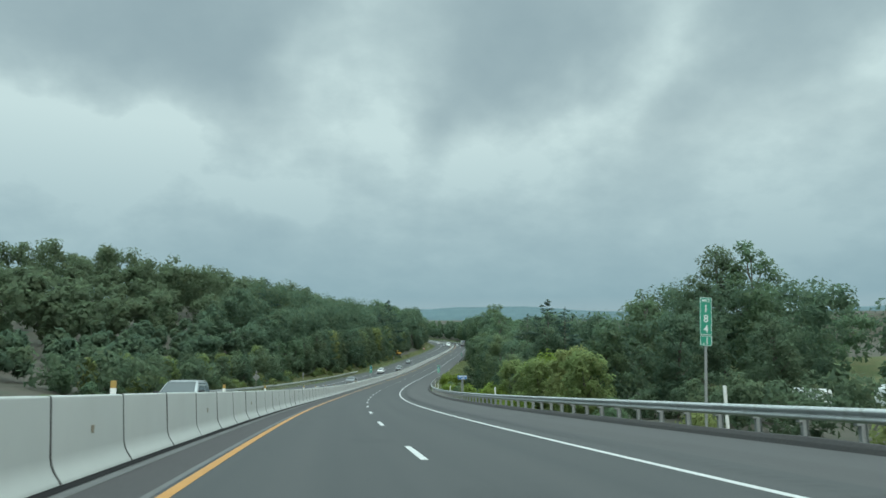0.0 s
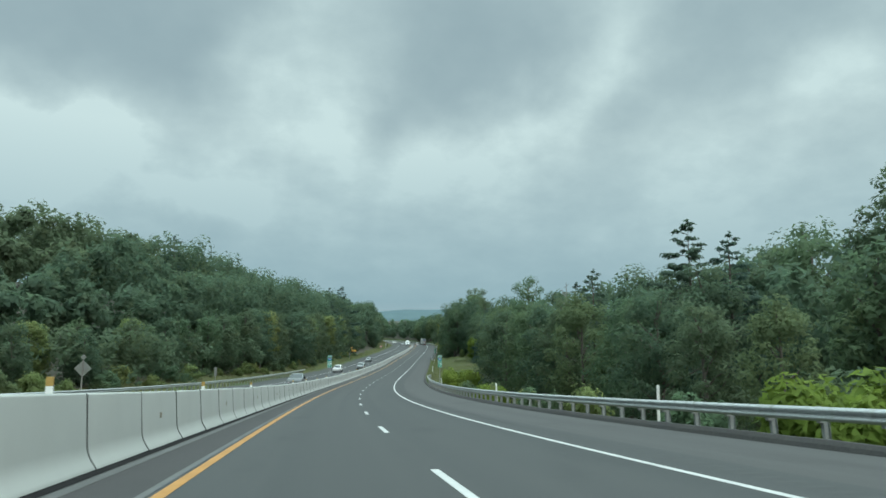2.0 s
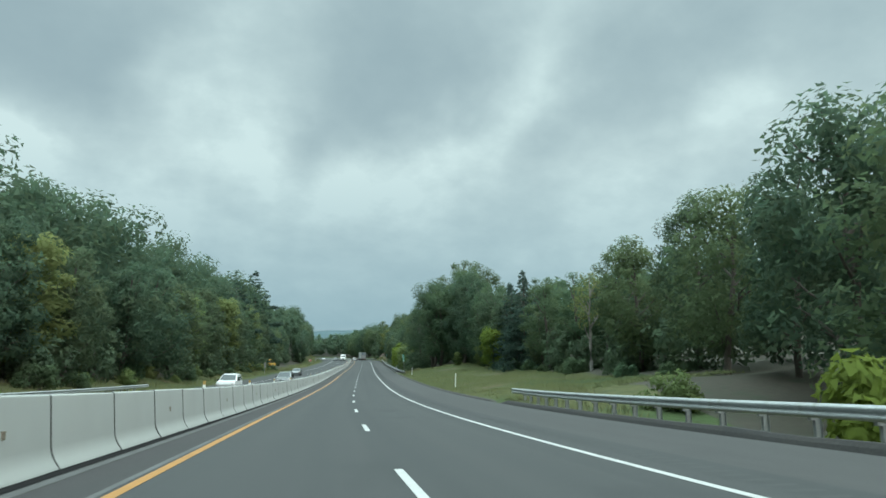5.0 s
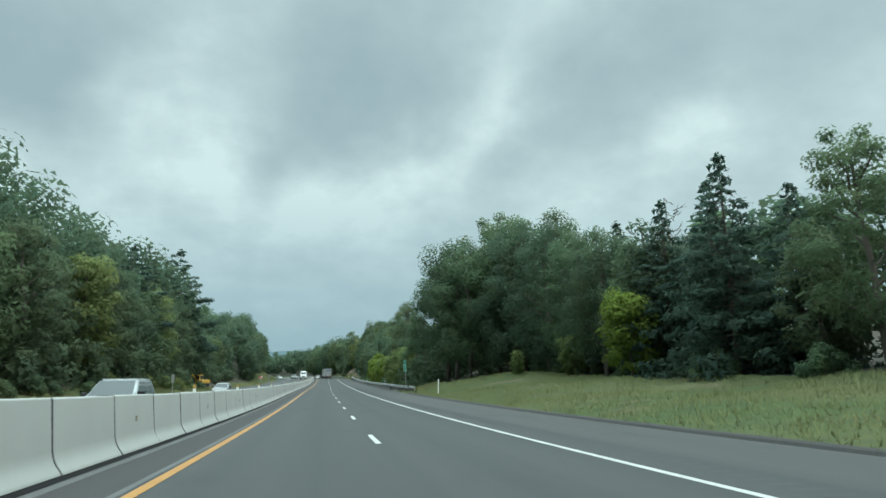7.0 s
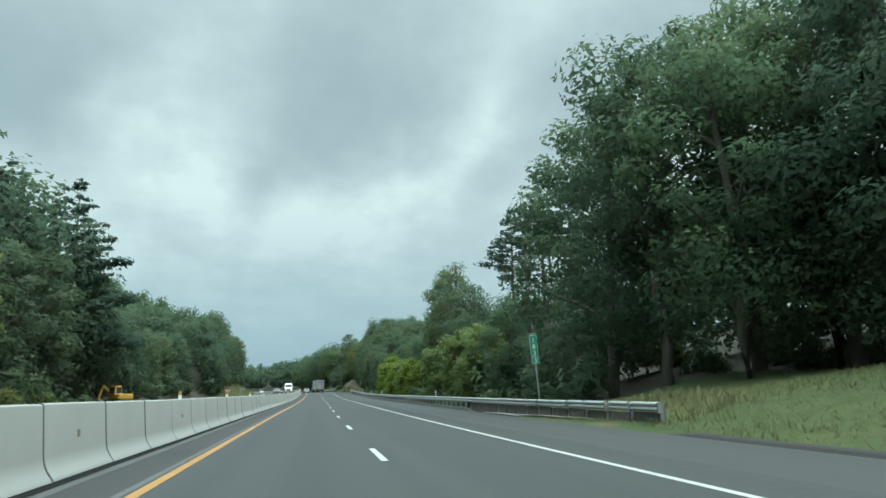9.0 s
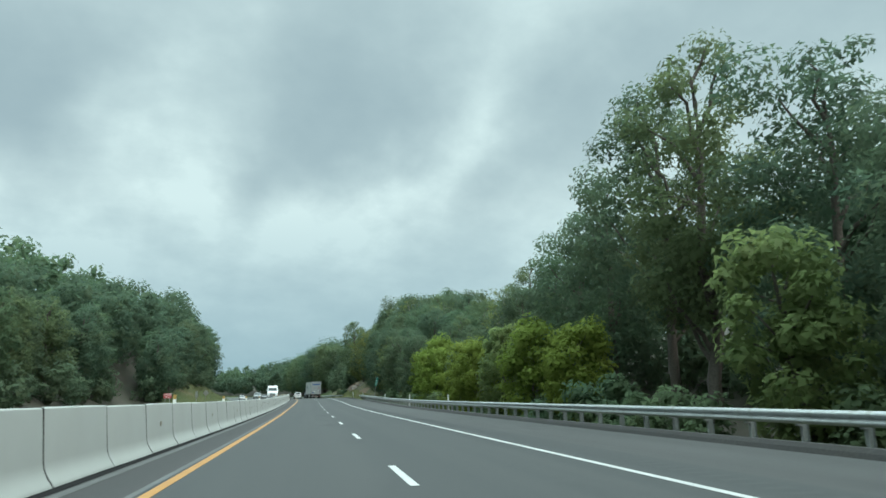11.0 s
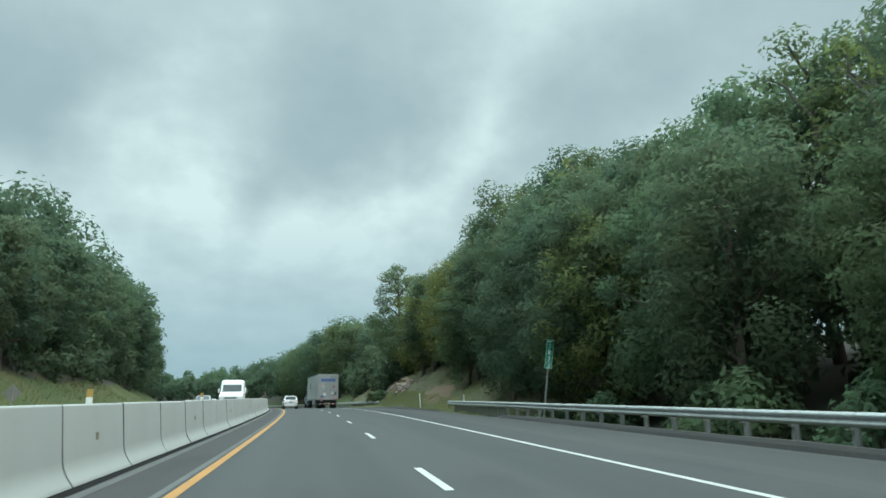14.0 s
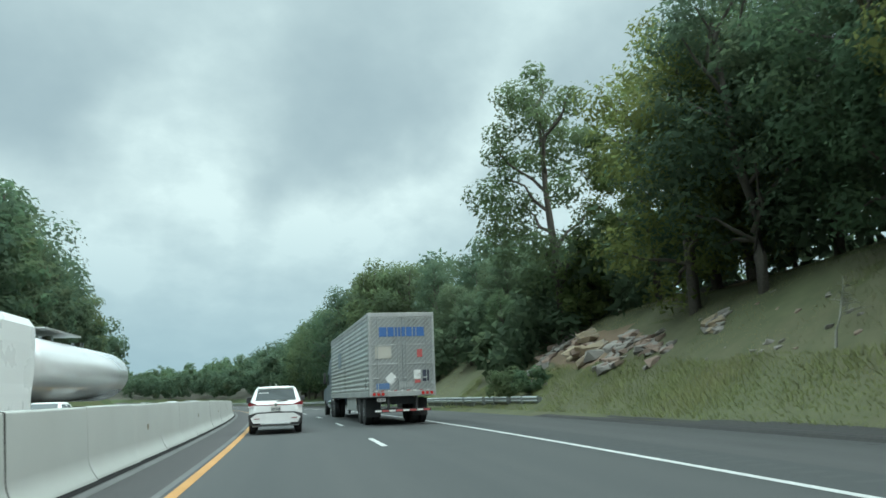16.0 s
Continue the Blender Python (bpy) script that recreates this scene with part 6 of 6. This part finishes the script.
def rim_plate(name, x0, z0, x1, z1, mat, border, thing, r=0.04):
    """A sign panel with rounded corners and a raised border line."""
    def outline(d, y):
        q = []
        for cx, cz, a0 in ((x1 - r, z1 - r, 0), (x0 + r, z1 - r, 90), (x0 + r, z0 + r, 180), (x1 - r, z0 + r, 270)):
            q += [(cx + (r - d) * math.cos(radians(a0 + 22.5 * i)), y, cz + (r - d) * math.sin(radians(a0 + 22.5 * i))) for i in range(5)]
        return q
    panel = part(name, plate(outline(0, 0.0), 0.012), mat, thing)
    a, b = outline(0.012, -.003), outline(0.026, -.003)
    bm = bmesh.new()
    va, vb = [bm.verts.new(Vector(p)) for p in a], [bm.verts.new(Vector(p)) for p in b]
    for i in range(len(a)):
        bm.faces.new((va[i], va[(i + 1) % len(a)], vb[(i + 1) % len(a)], vb[i]))
    part("border", bm, border, panel)
    return panel


def mile_sign(s, digits, tail, lean):
    """A tall narrow green mile marker: the word, three figures and a tenth below."""
    side = 14.0
    t = thing_at("mile_marker_sign", along(s, side, land(s, side)) @ pose(0, 0, 0, 0, lean, 0), "narrow green mile marker sign on a steel post behind the guardrail", "road sign", "mile marker signs")
    z = 2.60 - land(s, side)
    p = rim_plate("panel", -.215, z + .36, .215, z + 1.62, SIGN_GREEN, SIGN_WHITE, t)
    q = rim_plate("tenth_panel", -.215, z, .215, z + .345, SIGN_GREEN, SIGN_WHITE, t)
    words("MILE", .10, 0, z + 1.46, -.004, SIGN_WHITE, p)
    for i, d in enumerate(digits):
        words(d, .25, 0, z + 1.13 - .34 * i, -.004, SIGN_WHITE, p)
    words(tail, .22, 0, z + .06, -.004, SIGN_WHITE, q)
    sign_posts(t, (0,), z + 1.6)


mile_sign(23.6, "184", ".1", 2.5)
mile_sign(329.4, "183", ".9", -3.5)
mile_sign(492.8, "183", ".8", 8.5)


def route_sign(s, side, foot, z):
    t = thing_at("route_mile_sign", along(s, side, foot), "tall green and blue route and mile sign on a post", "road sign", "route and mile signs")
    z -= foot
    p = rim_plate("panel", -.30, z, .30, z + 1.72, SIGN_GREEN, SIGN_WHITE, t)
    words("WEST", .16, 0, z + 1.48, -.004, SIGN_WHITE, p)
    shield = part("route_shield", plate([(-.20, -.004, z + 1.38), (-.24, -.004, z + 1.22), (-.15, -.004, z + 1.05), (0, -.004, z + .98), (.15, -.004, z + 1.05), (.24, -.004, z + 1.22), (.20, -.004, z + 1.38), (0, -.004, z + 1.36)], 0.006), SIGN_BLUE, p, "blue route shield")
    part("shield_band", box(-.20, -.007, z + 1.31, .20, -.003, z + 1.375), SIGN_RED, shield)
    words("76", .18, 0, z + 1.08, -.008, SIGN_WHITE, shield)
    words("MILE", .15, 0, z + .76, -.004, SIGN_WHITE, p)
    words("184", .24, 0, z + .43, -.004, SIGN_WHITE, p)
    part("divider", box(-.29, -.005, z + .37, .29, -.001, z + .385), SIGN_WHITE, p)
    words("0", .24, 0, z + .07, -.004, SIGN_WHITE, p)
    sign_posts(t, (0,), z + 1.7, foot=-.6)


route_sign(172.0, 13.9, land(172.0, 13.9), 2.62)
route_sign(170.2, -1.90, 1.18, 2.55)

creek = thing_at("creek_name_sign", along(73.8, 13.1, land(73.8, 13.1)), "small blue creek name sign on two steel posts", "road sign")
z = 2.05 - land(73.8, 13.1)
p = rim_plate("panel", -.47, z, .47, z + .40, SIGN_BLUE, SIGN_WHITE, creek, 0.03)
for x0, x1 in ((-.41, -.24), (-.20, -.04), (0.0, .12), (.16, .41)):
    part("name_bar", box(x0, -.005, z + .235, x1, .0, z + .315), SIGN_WHITE, p)
words("CREEK", .10, 0, z + .07, -.004, SIGN_WHITE, p)
sign_posts(creek, (-.06, .06), z + .38)

wrong = thing_at("wrong_way_sign", along(467.0, -18.0, land(467, -18)), "red wrong way sign on a post beside the far carriageway", "road sign")
z = 1.2 - land(467, -18)
p = rim_plate("panel", -.55, z, .55, z + .70, SIGN_RED, SIGN_WHITE, wrong)
words("WRONG", .20, 0, z + .40, -.004, SIGN_WHITE, p)
words("WAY", .20, 0, z + .10, -.004, SIGN_WHITE, p)
sign_posts(wrong, (-.3, .3), z + .68)


def sign_back(s, side, z, size, label, small=0.0, narrow=False):
    """A sign for the other direction, seen from behind."""
    t = thing_at("road_sign", along(s, side, land(s, side), random.uniform(-6, 6)), label, "road sign", "signs seen from behind")
    z -= land(s, side)
    r = size / 2
    if narrow:
        part("panel", box(-.20, -.006, z - r, .20, .006, z + r, 0.003), SIGN_BACK, t)
    else:
        part("panel", plate([(-r, 0, z), (0, 0, z - r), (r, 0, z), (0, 0, z + r)], 0.01), SIGN_BACK, t)
        part("brace", box(-r * .5, -.03, z - .02, r * .5, -.004, z + .02, 0.004), POST_STEEL, t)
    if small:
        part("top_panel", plate([(-small, 0, z + r + small), (0, 0, z + r), (small, 0, z + r + small), (0, 0, z + r + 2 * small)], 0.01), SIGN_BACK, t)
    part("post", box(-.045, -.07, -.6, .045, -.01, z + r * (.8 if not small else 1.0), 0.01), PALE_BARK if not narrow else POST_STEEL, t)


sign_back(123.5, -16.9, 2.35, 1.25, "grey back of a diamond warning sign on a wooden post", small=0.22)
sign_back(510.0, -18.2, 1.75, 1.25, "grey back of a diamond warning sign near woods")
sign_back(169.5, -17.6, 2.0, 1.15, "narrow grey back of a mile marker on a post", narrow=True)
sign_back(489.0, -17.2, 1.6, 1.1, "narrow grey back of a marker sign near woods", narrow=True)
sign_back(330.0, -17.4, 2.0, 1.1, "narrow grey back of a mile marker beyond the barrier", narrow=True)

# ---- delineator posts ----
post_me = None
for i, s in enumerate((21.2, 56, 91.1, 118.2, 159.6, 236.8, 299.6, 359.5, 416.0, 439.5, 466.6, 509.0, 523.6)):
    side = 13.75 if 205 < s < 318 else 12.7 if s > 515 else 13.45
    t = thing_at("delineator_post", along(s, side, max(land(s, side), -0.12)) @ pose(0, 0, 0, 0, random.uniform(-4, 2), 0), "slim white plastic delineator post at the verge", "marker post", "delineator posts")
    if post_me is None:
        bm = bmesh.new()
        h = 1.42
        plate([(-.05, 0, -1.1), (.05, 0, -1.1), (.05, 0, h - .03), (.03, 0, h), (-.03, 0, h), (-.05, 0, h - .03)], 0.03, bm=bm)
        post_me = bpy.data.meshes.new("post")
        bm.to_mesh(post_me)
        bm.free()
        post_me.materials.append(MARKER_WHITE)
        bm = box(-.04, -.006, h - .22, .04, .0, h - .05, 0.002)
        band_me = bpy.data.meshes.new("reflector")
        bm.to_mesh(band_me)
        bm.free()
        band_me.materials.append(SIGN_WHITE)
    under(new("post", post_me), t)
    under(new("reflector", band_me), t)
bm = box(-.05, -.02, 0.06, .05, .02, .19, 0.008)
cap_me = bpy.data.meshes.new("amber_panel")
bm.to_mesh(cap_me)
bm.free()
cap_me.materials.append(AMBER)
bm = box(-.05, -.02, -.05, .05, .02, .108, 0.008)
foot_me = bpy.data.meshes.new("white_foot")
bm.to_mesh(foot_me)
bm.free()
foot_me.materials.append(MARKER_WHITE)
for k, s in enumerate(np.arange(15.0, 500, 12.6)):
    if k % 5 == 3:
        continue
    t = thing_at("barrier_marker", along(s, -1.90, 1.20), "small amber marker standing on the concrete barrier", "marker", "barrier markers")
    u = under(new("amber_panel", cap_me), t)
    u.location = (0, 0, 0.05)
    under(new("white_foot", foot_me), t)

# ---- yellow construction machine beyond the far carriageway ----
g = land(407, -27)
digger = thing_at("construction_machine", along(407, -26.5, g, 150), "yellow construction machine with a glazed cab, parked on grass", "excavator")
for sgn in (-1, 1):
    bm = loft([[(sgn * .95 + d, y, z) for y, z in ((-1.5, .15), (-1.7, .45), (-1.4, .8), (1.4, .8), (1.7, .45), (1.5, .15), (1.2, .0), (-1.2, .0))] for d in (-.22, .22)])
    part("track", bm, RUBBER, digger)
part("body", hull([(1.0, -1.7, .9, .8, .2), (1.1, -1.9, 1.1, 1.0, .25), (1.1, -1.9, 1.1, 1.5, .25), (1.0, -1.8, .6, 1.7, .25)]), MACHINE_YELLOW, digger)
dcab = part("cab", hull([(.5, -.1, 1.3, 1.5, .12), (.52, -.15, 1.35, 2.1, .12), (.48, -.1, 1.15, 2.75, .12), (.4, .0, 1.0, 2.85, .1)]), MACHINE_YELLOW, digger)
part("cab_window", box(-.46, 1.0, 1.75, .46, 1.36, 2.6, 0.02), GLASS, dcab)
for sgn in (-1, 1):
    part("side_window", box(sgn * .5 - .02, .0, 1.75, sgn * .5 + .02, 1.0, 2.6, 0.01), GLASS, dcab)
part("boom", loft([[(.75 + d, y, z) for y, z in ((.6, 1.5), (.6, 1.9), (2.2, 3.0), (2.5, 2.7))] for d in (-.14, .14)]), MACHINE_YELLOW, digger)
part("arm", loft([[(.75 + d, y, z) for y, z in ((2.2, 3.0), (2.5, 2.8), (3.2, .9), (2.9, .8))] for d in (-.11, .11)]), MACHINE_YELLOW, digger)
part("bucket", loft([[(.75 + d, y, z) for y, z in ((2.7, .9), (3.3, .9), (3.5, .4), (3.1, .1), (2.7, .3))] for d in (-.4, .4)]), POST_STEEL, digger)

# ---- white campers parked beyond the trees by the creek ----
for s, side, turn in ((80, 68, 30), (89, 75, 75), (97, 66, 15)):
    t = thing_at("camper_trailer", along(s, side, land(s, side), turn), "white camper trailer parked beyond the roadside trees", "trailer", "parked campers")
    b = part("body", hull([(1.0, .1, 5.2, .5, .2), (1.1, .0, 5.4, .8, .25), (1.1, .0, 5.4, 2.2, .3), (1.0, .15, 5.2, 2.6, .3), (.8, .4, 4.9, 2.7, .3)]), CAR_WHITE, t)
    for sgn in (-1, 1):
        for y in (.9, 3.2):
            part("window", box(sgn * 1.1 - .012, y, 1.45, sgn * 1.1 + .012, y + 1.0, 2.0, 0.01), GLASS, b)
        wheel(t, sgn * 1.05, 2.4, .33, .2)
    part("rear_window", box(-.5, -.012, 1.4, .5, .012, 2.0, 0.01), GLASS, b)
    part("tow_bar", box(-.06, 5.3, .45, .06, 6.4, .52, 0.01), BLACK_PLASTIC, t)

# ---- the rock cutting: stones, a bare patch of soil, dead branches ----
random.seed(9)
def stone_mesh(seed):
    """A broken block: the hull of a few random points, flatter than wide."""
    rng = random.Random(seed)
    bm = bmesh.new()
    for k in range(13):
        v = Vector((rng.uniform(-1, 1), rng.uniform(-1, 1), rng.uniform(-1, 1)))
        v *= 0.5 / max(abs(v.x), abs(v.y), abs(v.z)) * rng.uniform(0.82, 1.0)
        bm.verts.new(v)
    hullpart = bmesh.ops.convex_hull(bm, input=bm.verts[:])
    bmesh.ops.delete(bm, geom=[g for g in hullpart["geom_interior"] if g.is_valid], context="VERTS")
    me = bpy.data.meshes.new("rock")
    bm.to_mesh(me)
    bm.free()
    return me


STONES = {}
for mat in (ROCK, ROCK_GREY, ROCK_RED):
    STONES[mat.name] = []
    for i in range(6):
        me = stone_mesh(i + 10 * len(STONES))
        me.materials.append(mat)
        STONES[mat.name].append(me)
outcrop = tagged(new("rock_outcrop"), "broken sandstone blocks lying out of the grassy cutting", "rocks")
# from (place, side) to (place, side), spread, count, size, stone
for s0, a0, s1, a1, spread, count, big, mats in (
        (559.5, 15.2, 560.3, 18.3, .45, 52, .72, (ROCK_GREY, ROCK_RED)), (556.5, 17.0, 558.5, 18.2, .40, 36, .72, (ROCK_RED, ROCK)), (555.0, 16.3, 557.0, 17.4, .45, 18, 1.1, (ROCK, ROCK_RED)), (553.2, 15.9, 554.3, 16.5, .3, 6, 1.2, (ROCK, ROCK_GREY)),
        (550.2, 15.3, 552.4, 17.5, .40, 60, .70, (ROCK_GREY, ROCK_RED, ROCK_GREY)), (547.0, 15.7, 549.8, 16.9, .40, 40, .55, (ROCK_GREY, ROCK_RED)), (544.8, 16.7, 545.3, 17.5, .25, 28, .55, (ROCK_GREY, ROCK)),
        (540.0, 15.5, 540.6, 15.8, .3, 6, .36, (ROCK_GREY,)), (528, 14.2, 546, 17.5, 1.4, 34, .22, (ROCK_GREY, ROCK_RED)), (556.5, 14.2, 559.5, 15.0, .3, 8, .4, (ROCK_GREY,))):
    for k in range(count):
        u = (k + random.random()) / count
        s, a = s0 + (s1 - s0) * u + random.gauss(0, spread), a0 + (a1 - a0) * u + random.gauss(0, spread * .6)
        q = big * random.uniform(0.45, 1.15)
        r = under(new("rock", random.choice(STONES[random.choice(mats).name])), outcrop)
        r.matrix_basis = along(s, a, land(s, a) + q * 0.10) @ pose(0, 0, 0, random.uniform(-14, 14), random.uniform(-34, -4), random.uniform(-40, 40)) @ Matrix.Diagonal((q * 1.3, q * 1.0, q * random.uniform(.35, .6), 1))


def patch(name, label, s0, s1, a0, a1, mat, seed, up=0.05):
    """An uneven patch that lies on the slope."""
    n, verts, faces, keep = 26, [], [], {}
    for i in range(n + 1):
        for j in range(n + 1):
            s, a = s0 + (s1 - s0) * i / n, a0 + (a1 - a0) * j / n
            verts.append(at(s, a, land(s, a) + up + 0.03 * noise.noise(Vector((s, a, seed)))))
            u, v = 2 * i / n - 1, 2 * j / n - 1
            keep[i, j] = u * u + v * v + 0.55 * noise.noise(Vector((i * .22, j * .22, seed))) < 0.72
    for i in range(n):
        for j in range(n):
            if keep[i, j] and keep[i + 1, j] and keep[i, j + 1]:
                faces.append((i * (n + 1) + j, (i + 1) * (n + 1) + j, (i + 1) * (n + 1) + j + 1, i * (n + 1) + j + 1))
    return tagged(new(name, mesh_of(name, verts, faces, mat, True)), label, "soil", kind="stuff")


patch("bank_turf", "dry olive turf on the road cutting", 492, 600, 9.0, 27.5, TURF, 23, 0.02)
patch("gravel_edge", "loose grey gravel along the foot of the guardrail", 318, 352, 12.25, 13.5, ROCK_GREY, 31, 0.05)
patch("shoulder_crumbs", "dark crumbled asphalt and gravel at the shoulder edge", 512, 548, 11.0, 12.9, KERB, 17)
patch("bare_soil", "bare reddish soil on the road cutting", 521, 534, 13.0, 17.0, SOIL, 3)
patch("bare_soil_upper", "bare brown soil below the trees on the cutting", 543, 556, 19.6, 21.6, SOIL, 8)
patch("bare_soil_rocks", "bare sandy soil among the rocks", 549, 561, 15.0, 18.4, SOIL, 12)
for s, a, h, lean in ((537.4, 15.2, 2.5, 27), (535.5, 15.0, 1.0, -30)):
    (crown, trunk), nominal = KINDS["dead", 0]
    t = thing_at("dead_branch", along(s, a, land(s, a) - .2) @ pose(0, 0, 0, 10, lean, 40) @ Matrix.Diagonal((h / 15 * 1.3, h / 15 * 1.3, h / 15, 1)), "bare dead sapling stuck in the grassy cutting", "branch")
    under(new("trunk", trunk), t)
    under(new("branches", crown), t)
